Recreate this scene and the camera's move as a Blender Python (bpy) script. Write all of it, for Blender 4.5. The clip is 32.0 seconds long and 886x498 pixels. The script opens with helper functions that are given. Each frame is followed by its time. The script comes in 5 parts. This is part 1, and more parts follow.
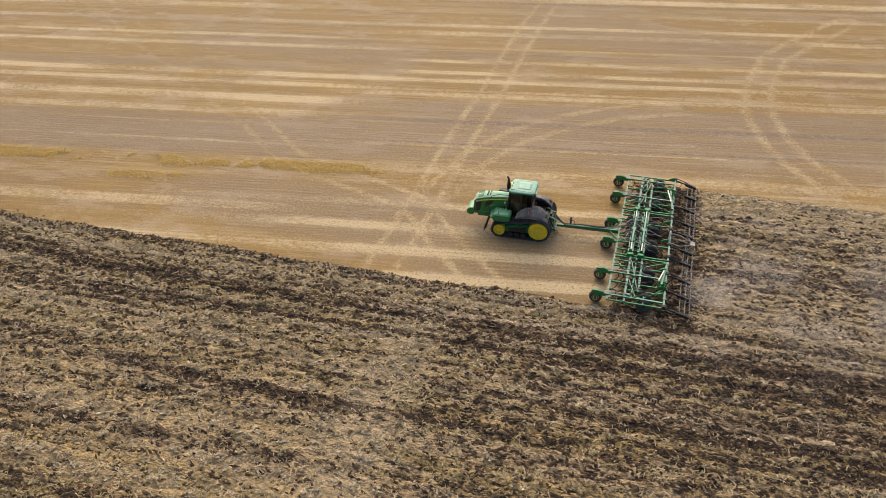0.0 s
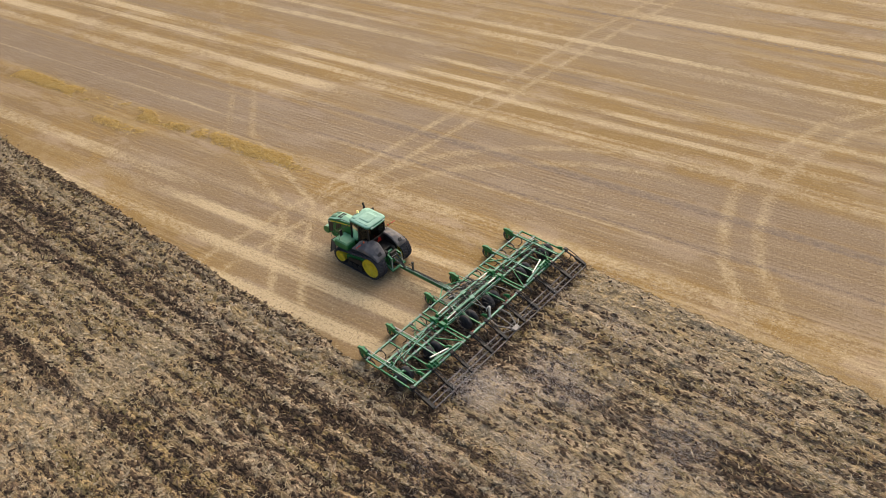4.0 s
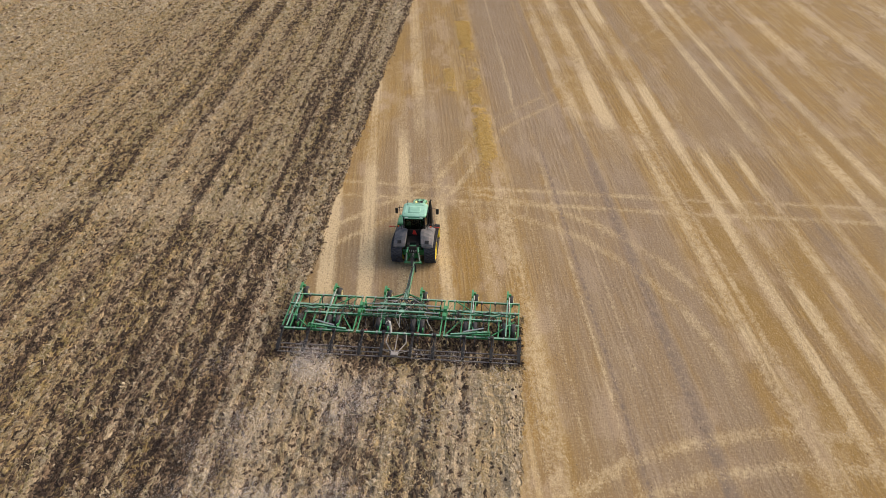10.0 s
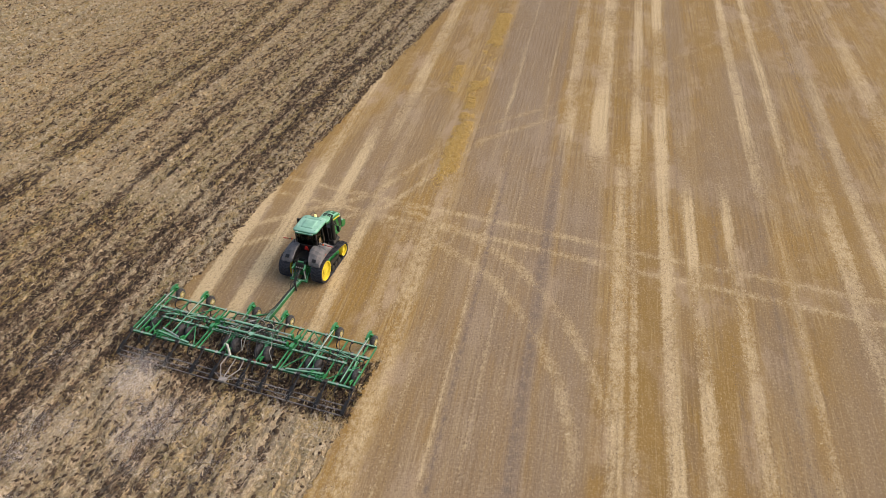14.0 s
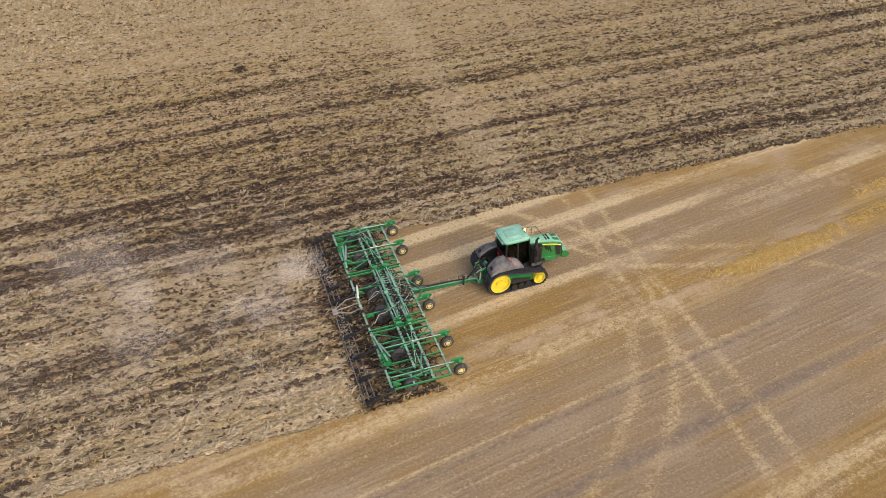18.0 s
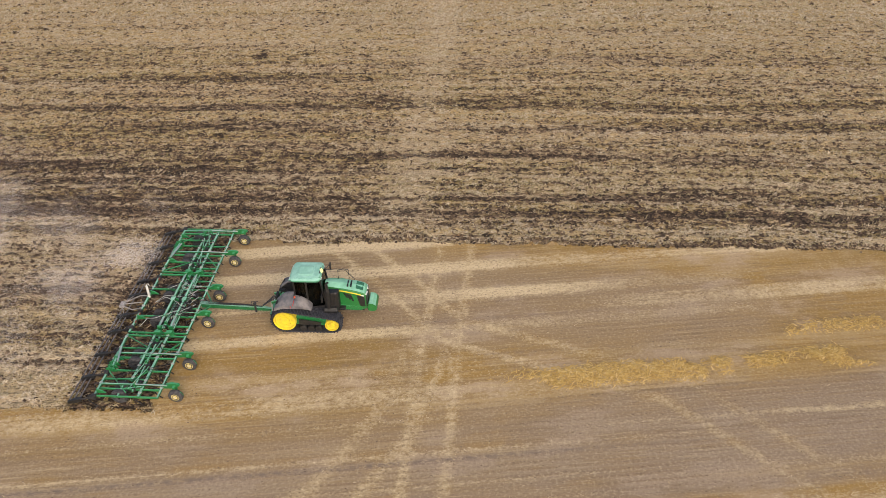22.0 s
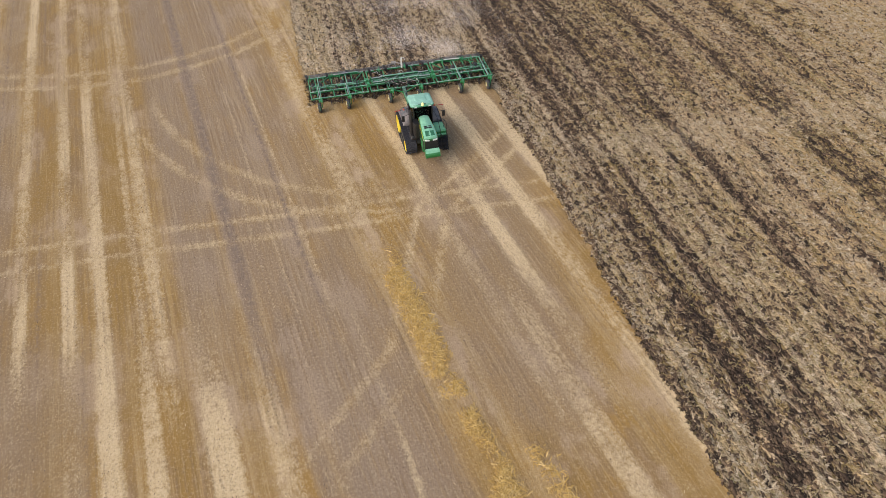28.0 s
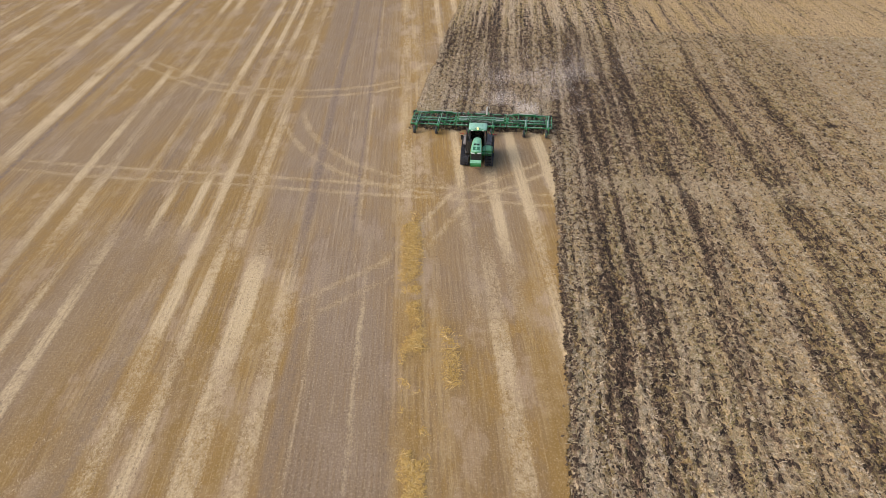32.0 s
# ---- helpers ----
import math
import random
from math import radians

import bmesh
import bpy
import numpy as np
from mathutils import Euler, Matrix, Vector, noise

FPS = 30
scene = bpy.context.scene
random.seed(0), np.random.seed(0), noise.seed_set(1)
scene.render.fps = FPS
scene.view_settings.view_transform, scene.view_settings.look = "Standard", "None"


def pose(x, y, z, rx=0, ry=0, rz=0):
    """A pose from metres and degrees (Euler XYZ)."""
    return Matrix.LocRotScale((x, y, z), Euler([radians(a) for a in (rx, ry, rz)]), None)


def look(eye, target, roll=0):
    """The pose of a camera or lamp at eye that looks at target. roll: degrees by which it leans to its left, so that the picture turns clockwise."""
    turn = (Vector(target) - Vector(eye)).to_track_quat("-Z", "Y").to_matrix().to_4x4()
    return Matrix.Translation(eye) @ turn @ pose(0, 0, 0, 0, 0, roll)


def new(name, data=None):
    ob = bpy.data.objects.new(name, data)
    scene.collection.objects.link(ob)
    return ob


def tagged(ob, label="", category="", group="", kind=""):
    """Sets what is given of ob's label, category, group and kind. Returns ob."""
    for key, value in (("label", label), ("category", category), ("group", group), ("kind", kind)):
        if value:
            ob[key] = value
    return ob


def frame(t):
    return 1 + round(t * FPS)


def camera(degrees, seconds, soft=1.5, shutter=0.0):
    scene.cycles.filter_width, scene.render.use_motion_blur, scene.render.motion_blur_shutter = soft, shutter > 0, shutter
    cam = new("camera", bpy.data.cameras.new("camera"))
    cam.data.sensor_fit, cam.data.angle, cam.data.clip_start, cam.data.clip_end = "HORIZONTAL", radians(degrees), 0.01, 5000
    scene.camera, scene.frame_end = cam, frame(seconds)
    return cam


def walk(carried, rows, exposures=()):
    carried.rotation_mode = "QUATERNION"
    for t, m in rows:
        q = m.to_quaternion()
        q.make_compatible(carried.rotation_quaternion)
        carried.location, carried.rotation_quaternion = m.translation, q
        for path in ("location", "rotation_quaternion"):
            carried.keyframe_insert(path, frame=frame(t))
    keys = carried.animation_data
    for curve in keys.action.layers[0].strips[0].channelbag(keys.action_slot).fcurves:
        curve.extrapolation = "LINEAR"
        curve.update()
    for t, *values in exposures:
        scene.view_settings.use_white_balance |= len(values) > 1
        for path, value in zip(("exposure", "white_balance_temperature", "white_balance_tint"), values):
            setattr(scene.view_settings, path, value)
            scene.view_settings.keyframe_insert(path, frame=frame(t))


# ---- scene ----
cam = camera(59.8, 32.0, soft=0.5)
PATH = [
    (0, (-42.738, -6.265, 31.016), (-41.22, -5.795, 29.802), -1.6),
    (0.5, (-41.351, -9.47, 31.125), (-39.851, -8.942, 29.911), -1.8),
    (1, (-39.617, -12.517, 31.266), (-38.146, -11.921, 30.049), -1.8),
    (1.5, (-37.686, -15.395, 31.383), (-36.25, -14.726, 30.163), -2.1),
    (2, (-35.489, -18.323, 31.428), (-34.099, -17.567, 30.205), -2.4),
    (2.5, (-33.18, -21.062, 31.45), (-31.842, -20.227, 30.22), -2.9),
    (3, (-30.722, -23.53, 31.475), (-29.438, -22.627, 30.235), -2.9),
    (3.5, (-27.982, -25.671, 31.434), (-26.76, -24.702, 30.181), -3.0),
    (5.5, (-17.046, -35.133, 30.674), (-16.214, -33.788, 29.449), -3.7),
    (6, (-14.174, -37.026, 30.548), (-13.475, -35.598, 29.334), -3.0),
    (6.5, (-11.452, -38.46, 30.504), (-10.894, -36.966, 29.297), -2.4),
    (7, (-8.616, -39.605, 30.529), (-8.207, -38.06, 29.327), -2.0),
    (7.5, (-5.684, -40.915, 30.727), (-5.405, -39.327, 29.544), -1.9),
    (8, (-3.037, -42.115, 30.878), (-2.859, -40.487, 29.73), -1.1),
    (8.5, (-0.528, -42.855, 30.983), (-0.361, -41.216, 29.85), -0.6),
    (9, (1.859, -43.001, 31.065), (2.024, -41.361, 29.933), -0.1),
    (9.5, (4.344, -42.824, 31.234), (4.315, -41.187, 30.084), -0.7),
    (10, (6.822, -42.472, 31.452), (6.632, -40.855, 30.29), -1.5),
    (10.5, (8.834, -42.004, 31.472), (8.628, -40.394, 30.303), -1.1),
    (11, (10.505, -41.293, 31.426), (10.292, -39.689, 30.25), -0.4),
    (11.5, (12.161, -40.493, 31.36), (11.906, -38.901, 30.177), -0.7),
    (12, (13.909, -39.527, 31.281), (13.63, -37.939, 30.098), -0.0),
    (12.5, (15.843, -38.421, 31.222), (15.534, -36.838, 30.04), -0.2),
    (13, (17.887, -37.019, 31.271), (17.497, -35.457, 30.085), -0.3),
    (13.5, (19.913, -35.234, 31.338), (19.437, -33.704, 30.14), -0.9),
    (15.5, (27.597, -25.944, 31.946), (26.673, -24.694, 30.687), -3.4),
    (16, (29.252, -23.985, 31.917), (28.185, -22.849, 30.664), -3.6),
    (16.5, (30.45, -22.223, 31.834), (29.268, -21.195, 30.591), -2.8),
    (17, (31.52, -20.242, 31.681), (30.24, -19.331, 30.443), -1.4),
    (17.5, (32.56, -17.709, 31.57), (31.184, -16.954, 30.33), -0.6),
    (18, (33.468, -14.806, 31.423), (31.985, -14.296, 30.181), -0.3),
    (18.5, (33.849, -11.928, 31.252), (32.343, -11.501, 30.007), 0.1),
    (19, (34.19, -9.123, 31.127), (32.675, -8.726, 29.884), 0.1),
    (19.5, (34.582, -5.763, 30.855), (33.031, -5.497, 29.62), 0.1),
    (20, (34.457, -2.138, 30.617), (32.896, -1.944, 29.382), -0.4),
    (20.5, (34.21, 1.114, 30.508), (32.642, 1.237, 29.273), -0.6),
    (21, (33.602, 4.393, 30.449), (32.033, 4.427, 29.21), -0.8),
    (21.5, (32.99, 7.762, 30.391), (31.418, 7.724, 29.156), -1.1),
    (22, (32.228, 11.271, 30.366), (30.655, 11.15, 29.138), -1.2),
    (22.5, (31.276, 14.678, 30.358), (29.717, 14.416, 29.132), -1.6),
    (23, (30.233, 17.902, 30.393), (28.703, 17.497, 29.171), -1.9),
    (23.5, (29.087, 21.264, 30.429), (27.62, 20.723, 29.181), -2.1),
    (24, (27.602, 24.678, 30.513), (26.25, 24.039, 29.185), -2.6),
    (24.5, (25.656, 27.969, 30.524), (24.359, 27.25, 29.182), -3.2),
    (26.5, (15.695, 40.507, 30.3), (14.841, 39.276, 28.975), -4.1),
    (27, (12.955, 42.998, 30.339), (12.284, 41.653, 29.019), -4.2),
    (27.5, (10.205, 45.303, 30.356), (9.742, 43.869, 29.041), -4.1),
    (28, (7.565, 47.615, 30.431), (7.281, 46.134, 29.118), -2.4),
    (28.5, (4.972, 49.951, 30.466), (4.86, 48.454, 29.144), -1.0),
    (29, (2.622, 52.465, 30.362), (2.533, 50.969, 29.038), -1.2),
    (29.5, (0.756, 55.085, 30.149), (0.658, 53.563, 28.856), -0.6),
    (30, (-0.697, 57.767, 29.915), (-0.706, 56.233, 28.632), -0.4),
    (30.5, (-2.101, 60.555, 29.748), (-1.965, 59.029, 28.461), -0.3),
    (31, (-3.228, 63.329, 29.681), (-3.077, 61.807, 28.393), -0.6),
    (31.5, (-3.915, 65.756, 29.642), (-3.741, 64.14, 28.476), -0.7),
    (32, (-4.323, 67.768, 29.652), (-4.132, 66.058, 28.632), -0.1),
]
walk(cam, [(t, look(eye, target, roll)) for t, eye, target, roll in PATH],
     [(0.0, 0.0, 7350, 10), (8.0, 0.0, 7200, 10), (19.0, 0.0, 6900, 10), (30.0, 0.0, 6600, 10), (32.0, 0.0, 6600, 10)])

# ---- world and light ----
world = bpy.data.worlds.new("world")
scene.world = world
world.use_nodes = True
sky = world.node_tree.nodes.new("ShaderNodeTexSky")
sky.sky_type, sky.sun_disc = "NISHITA", False
sky.sun_elevation, sky.sun_rotation = radians(37), radians(68)
sky.air_density, sky.dust_density = 1.0, 4.0
back = world.node_tree.nodes["Background"]
world.node_tree.links.new(sky.outputs[0], back.inputs[0])
back.inputs[1].default_value = 0.180
sun = new("sun", bpy.data.lights.new("sun", "SUN"))
sun.data.energy, sun.data.angle, sun.data.color = 1.72, radians(90), (1.0, 0.91, 0.79)
sun.matrix_world = look((0, 0, 0), (-0.92, -0.36, -0.75))


# ---- materials ----
class Mat:
    """A node material with short calls for the nodes that it needs."""

    def __init__(self, name):
        self.m = bpy.data.materials.new(name)
        self.m.use_nodes = True
        self.t = self.m.node_tree
        self.b = self.t.nodes["Principled BSDF"]

    def node(self, kind, *ins, out=0, operation=""):
        n = self.t.nodes.new("ShaderNode" + kind)
        if operation:
            n.operation = operation
        for i, v in enumerate(ins):
            self.put(n.inputs[i], v)
        return n.outputs[out]

    def put(self, socket, v):
        if v is None:
            return
        if isinstance(v, bpy.types.NodeSocket):
            self.t.links.new(v, socket)
        elif isinstance(v, tuple) and len(v) == 3 and socket.type == "RGBA":
            socket.default_value = (*v, 1)
        else:
            socket.default_value = v

    def calc(self, op, a, b=None, c=None):
        return self.node("Math", a, b, c, operation=op)

    def where(self):
        return self.node("NewGeometry")

    def stretch(self, vector, scale, turn=0.0):
        n = self.t.nodes.new("ShaderNodeMapping")
        self.put(n.inputs[0], vector)
        n.inputs["Scale"].default_value = scale
        n.inputs["Rotation"].default_value = (0, 0, turn)
        return n.outputs[0]

    def noise(self, vector, scale, detail=3.0, rough=0.55):
        n = self.t.nodes.new("ShaderNodeTexNoise")
        self.put(n.inputs["Vector"], vector)
        n.inputs["Scale"].default_value = scale
        n.inputs["Detail"].default_value = detail
        n.inputs["Roughness"].default_value = rough
        return n.outputs[0]

    def span(self, v, lo, hi, a=0.0, b=1.0):
        n = self.t.nodes.new("ShaderNodeMapRange")
        n.interpolation_type = "SMOOTHSTEP"
        for i, x in enumerate((v, lo, hi, a, b)):
            self.put(n.inputs[i], x)
        return n.outputs[0]

    def blend(self, fac, a, b):
        n = self.t.nodes.new("ShaderNodeMix")
        n.data_type = "RGBA"
        self.put(n.inputs[0], fac)
        self.put(n.inputs[6], a)
        self.put(n.inputs[7], b)
        return n.outputs[2]

    def attr(self, name):
        n = self.t.nodes.new("ShaderNodeAttribute")
        n.attribute_name = name
        return n.outputs["Fac"]

    def bump(self, height, strength, distance):
        n = self.t.nodes.new("ShaderNodeBump")
        n.inputs["Strength"].default_value = strength
        n.inputs["Distance"].default_value = distance
        self.t.links.new(height, n.inputs["Height"])
        self.t.links.new(n.outputs[0], self.b.inputs["Normal"])

    def done(self, colour=None, rough=0.6, metal=0.0):
        self.put(self.b.inputs["Base Color"], colour)
        self.put(self.b.inputs["Roughness"], rough)
        self.b.inputs["Metallic"].default_value = metal
        return self.m


TURN = math.atan(0.15)  # the old swaths lie at this angle to the new pass


def field_material():
    m = Mat("field")
    p = m.where()
    flat = m.stretch(p, (1, 1, 0))
    along = m.stretch(p, (1.0, 1.0, 0), -TURN)
    u = m.node("SeparateXYZ", along, out=0)
    # stubble: tan straw over soil, in drill rows and long streaks
    big = m.noise(m.stretch(p, (1, 0.45, 0), -TURN), 0.16, 3)
    strip = m.noise(m.stretch(along, (0.75, 0.018, 0)), 1.0, 3, 0.6)
    streak = m.noise(m.stretch(along, (1.9, 0.05, 0)), 1.0, 4, 0.65)
    fine_streak = m.noise(m.stretch(along, (7.0, 0.22, 0)), 1.0, 3, 0.65)
    mid = m.noise(flat, 0.9, 4, 0.65)
    cloud = m.noise(m.stretch(along, (1.0, 0.4, 0)), 0.42, 4, 0.6)
    grain = m.noise(m.stretch(along, (2.0, 1.0, 0)), 6.5, 4, 0.78)
    rows = m.calc("SINE", m.calc("MULTIPLY_ADD", mid, 3.0, m.calc("MULTIPLY", u, 2 * math.pi / 0.38)))
    rows = m.calc("MULTIPLY", rows, m.span(m.noise(m.stretch(along, (1.0, 0.3, 0)), 0.45, 4), 0.42, 0.62, 0.0, 0.95))
    col = m.blend(m.span(big, 0.38, 0.62), (0.258, 0.165, 0.074), (0.322, 0.209, 0.090))
    col = m.blend(m.span(strip, 0.50, 0.56, 0, 0.55), col, (0.47, 0.335, 0.168))
    col = m.blend(m.span(strip, 0.46, 0.40, 0, 0.6), col, (0.285, 0.180, 0.078))
    col = m.blend(m.span(cloud, 0.50, 0.58, 0, 0.85), col, (0.325, 0.195, 0.056))
    bare = m.calc("MULTIPLY", m.attr("thin"), m.span(m.noise(m.stretch(along, (3.0, 0.8, 0)), 1.0, 4, 0.7), 0.35, 0.60, 0.35, 0.95))
    col = m.blend(m.span(cloud, 0.48, 0.39, 0, 0.75), col, (0.440, 0.322, 0.212))
    col = m.blend(m.span(streak, 0.52, 0.66, 0, 0.5), col, (0.51, 0.372, 0.195))
    golden = m.calc("MULTIPLY", m.attr("ochre"), m.span(m.calc("MULTIPLY_ADD", streak, 0.5, mid), 0.55, 0.9, 0.35, 1.0))
    col = m.blend(golden, col, (0.280, 0.172, 0.052))
    brown = m.calc("MULTIPLY", m.attr("earth"), m.span(fine_streak, 0.25, 0.65, 0.65, 1.0))
    col = m.blend(brown, col, (0.268, 0.203, 0.150))
    ragged = m.noise(m.stretch(along, (1.0, 0.6, 0)), 3.2, 4, 0.75)
    lie_pale = m.calc("MULTIPLY_ADD", m.calc("SUBTRACT", ragged, 0.5), 1.5, m.calc("MULTIPLY_ADD", m.calc("SUBTRACT", grain, 0.5), 0.8, m.attr("straw")))
    col = m.blend(m.span(lie_pale, 0.10, 0.80, 0, 0.92), col, (0.61, 0.475, 0.290))
    lines = m.span(m.calc("MULTIPLY_ADD", m.calc("SUBTRACT", ragged, 0.5), 3.6, rows), 0.1, 1.3, 0, m.calc("MULTIPLY_ADD", m.attr("earth"), 0.25, 0.40))
    col = m.blend(lines, col, (0.205, 0.135, 0.075))
    col = m.blend(m.span(fine_streak, 0.52, 0.78, 0, 0.4), col, (0.57, 0.43, 0.24))
    kept = m.calc("MULTIPLY_ADD", m.calc("MAXIMUM", m.attr("straw"), m.calc("MULTIPLY", m.attr("ochre"), 0.7)), -0.45, 0.46)
    col = m.blend(m.calc("MULTIPLY", bare, kept), col, (0.205, 0.137, 0.072))
    tread = m.noise(m.stretch(along, (1.0, 0.75, 0)), 8.0, 3, 0.6)
    specks = m.calc("MULTIPLY", m.span(tread, 0.54, 0.62), m.span(rows, -0.6, 0.7, 0.35, 1.0))
    specks = m.calc("MULTIPLY", specks, m.calc("ADD", m.calc("MULTIPLY", m.attr("earth"), 0.22), m.calc("MULTIPLY_ADD", m.attr("straw"), 0.42, 0.17)))
    col = m.blend(specks, col, (0.13, 0.090, 0.064))
    bright = m.calc("MULTIPLY", m.span(tread, 0.46, 0.38), m.calc("MULTIPLY_ADD", m.attr("straw"), 0.40, 0.15))
    col = m.blend(bright, col, (0.68, 0.56, 0.38))
    furrow = m.calc("MULTIPLY", m.attr("dark"), m.span(ragged, 0.38, 0.60))
    col = m.blend(furrow, col, (0.185, 0.138, 0.112))
    # tilled soil: dark clods, brown earth and chopped straw, mixed in lanes
    rag = m.noise(flat, 2.2, 4, 0.7)
    edge = m.calc("MULTIPLY_ADD", m.calc("SUBTRACT", rag, 0.5), 1.3, m.attr("tilled"))
    tilled = m.span(edge, -0.06, 0.06)
    lie = m.stretch(p, (1.0, 1.0, 0), -0.03)
    dash = m.noise(m.stretch(lie, (1.0, 0.55, 0)), 2.5, 3, 0.55)
    fluff = m.noise(m.stretch(lie, (1.0, 0.55, 0)), 2.6, 5, 0.68)
    tuft = m.noise(m.stretch(lie, (1.0, 0.6, 0)), 6.0, 3, 0.6)
    lane = m.noise(m.stretch(lie, (1.0, 0.018, 0)), 1.25, 4, 0.62)
    narrow = m.noise(m.stretch(lie, (1.0, 0.04, 0)), 3.2, 3, 0.65)
    broad = m.noise(m.stretch(lie, (1.0, 0.5, 0)), 0.9, 4, 0.6)
    tint = m.noise(m.stretch(lie, (1.0, 0.06, 0)), 0.55, 4, 0.7)
    tint_b = m.noise(m.stretch(lie, (1.0, 0.35, 0)), 2.2, 4, 0.75)
    dense = m.calc("MULTIPLY_ADD", m.calc("SUBTRACT", lane, 0.5), 2.2, m.attr("rich"))
    dense = m.calc("MULTIPLY_ADD", m.calc("SUBTRACT", narrow, 0.5), 1.5, dense)
    dense = m.calc("MULTIPLY_ADD", m.calc("SUBTRACT", broad, 0.5), 1.2, dense)
    dense = m.calc("SUBTRACT", dense, 0.5)
    base = m.blend(m.span(tint, 0.42, 0.58), (0.235, 0.162, 0.105), (0.225, 0.160, 0.066))
    base = m.blend(m.span(tint_b, 0.53, 0.66, 0, 0.7), base, (0.23, 0.125, 0.062))
    base = m.blend(m.span(tint_b, 0.47, 0.35, 0, 0.6), base, (0.225, 0.195, 0.095))
    east = m.node("SeparateXYZ", p, out=0)
    straws = m.blend(m.span(tint, 0.44, 0.60), (0.52, 0.412, 0.280), (0.455, 0.338, 0.172))
    straws = m.blend(m.span(east, -13.0, -24.0, 0, 0.6), straws, (0.51, 0.345, 0.148))
    straws = m.blend(m.span(tuft, 0.46, 0.58, 0, 0.7), straws, (0.26, 0.19, 0.115))
    laid = m.calc("MULTIPLY_ADD", m.calc("SUBTRACT", tuft, 0.5), 0.35, m.calc("MULTIPLY_ADD", dense, -0.24, fluff))
    work = m.blend(m.span(laid, 0.465, 0.565), base, straws)
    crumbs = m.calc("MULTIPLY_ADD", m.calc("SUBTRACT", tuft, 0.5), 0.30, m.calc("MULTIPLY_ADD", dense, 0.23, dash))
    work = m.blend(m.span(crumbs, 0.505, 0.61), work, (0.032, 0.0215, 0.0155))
    pale_bits = m.span(m.noise(m.stretch(lie, (1.0, 0.5, 0)), 13.0, 2, 0.5), 0.60, 0.70, 0, 0.5)
    work = m.blend(pale_bits, work, (0.50, 0.395, 0.26))
    # haze of drifting dust painted into the soil colour, and an old track line
    dusty = m.calc("MULTIPLY", m.attr("dusty"), m.span(mid, 0.25, 0.7, 0.4, 1.0))
    work = m.blend(dusty, work, (0.43, 0.350, 0.265))
    col = m.blend(tilled, col, work)
    height = m.calc("MULTIPLY_ADD", tilled, m.calc("MULTIPLY", crumbs, -1.6), m.calc("MULTIPLY_ADD", rows, 0.015, m.calc("MULTIPLY", grain, 0.13)))
    m.bump(height, 1.0, 0.30)
    m.b.inputs["Specular IOR Level"].default_value = 0.25
    return m.done(col, m.span(tilled, 0.0, 1.0, 0.75, 0.95))


def paint(name, side, sky_lit, rough=0.38, dust=0.35):
    """Machine paint with specks of dust; sky glare is painted in where the faces look up."""
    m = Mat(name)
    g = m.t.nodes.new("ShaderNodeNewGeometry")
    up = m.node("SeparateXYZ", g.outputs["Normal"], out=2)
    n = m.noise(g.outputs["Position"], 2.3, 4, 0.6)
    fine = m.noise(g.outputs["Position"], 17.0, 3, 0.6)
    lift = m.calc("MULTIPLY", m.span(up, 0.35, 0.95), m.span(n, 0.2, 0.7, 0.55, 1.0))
    col = m.blend(lift, side, sky_lit)
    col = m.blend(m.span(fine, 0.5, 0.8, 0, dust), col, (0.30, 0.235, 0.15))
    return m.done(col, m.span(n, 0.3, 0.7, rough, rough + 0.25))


def worn(name, a, b, rough=0.7, scale=6.0, metal=0.0):
    m = Mat(name)
    n = m.noise(m.where(), scale, 4, 0.6)
    return m.done(m.blend(m.span(n, 0.3, 0.7), a, b), rough, metal)


def glow(name, colour, power):
    m = Mat(name)
    m.b.inputs["Emission Color"].default_value = (*colour, 1)
    m.b.inputs["Emission Strength"].default_value = power
    return m.done(colour, 0.3)


def tinted_glass():
    m = Mat("tinted_glass")
    m.b.inputs["Transmission Weight"].default_value = 1.0
    m.b.inputs["IOR"].default_value = 1.25
    return m.done((0.13, 0.17, 0.165), 0.03)


def scatter_material(name, a, b, c):
    m = Mat(name)
    g = m.t.nodes.new("ShaderNodeNewGeometry")
    r = g.outputs["Random Per Island"]
    col = m.blend(m.span(r, 0.0, 0.55), a, b)
    col = m.blend(m.span(r, 0.5, 1.0), col, c)
    m.b.inputs["Specular IOR Level"].default_value = 0.1
    n = m.noise(g.outputs["Position"], 30.0, 2)
    col = m.blend(m.span(n, 0.4, 0.7, 0, 0.4), col, b)
    return m.done(col, 0.95)


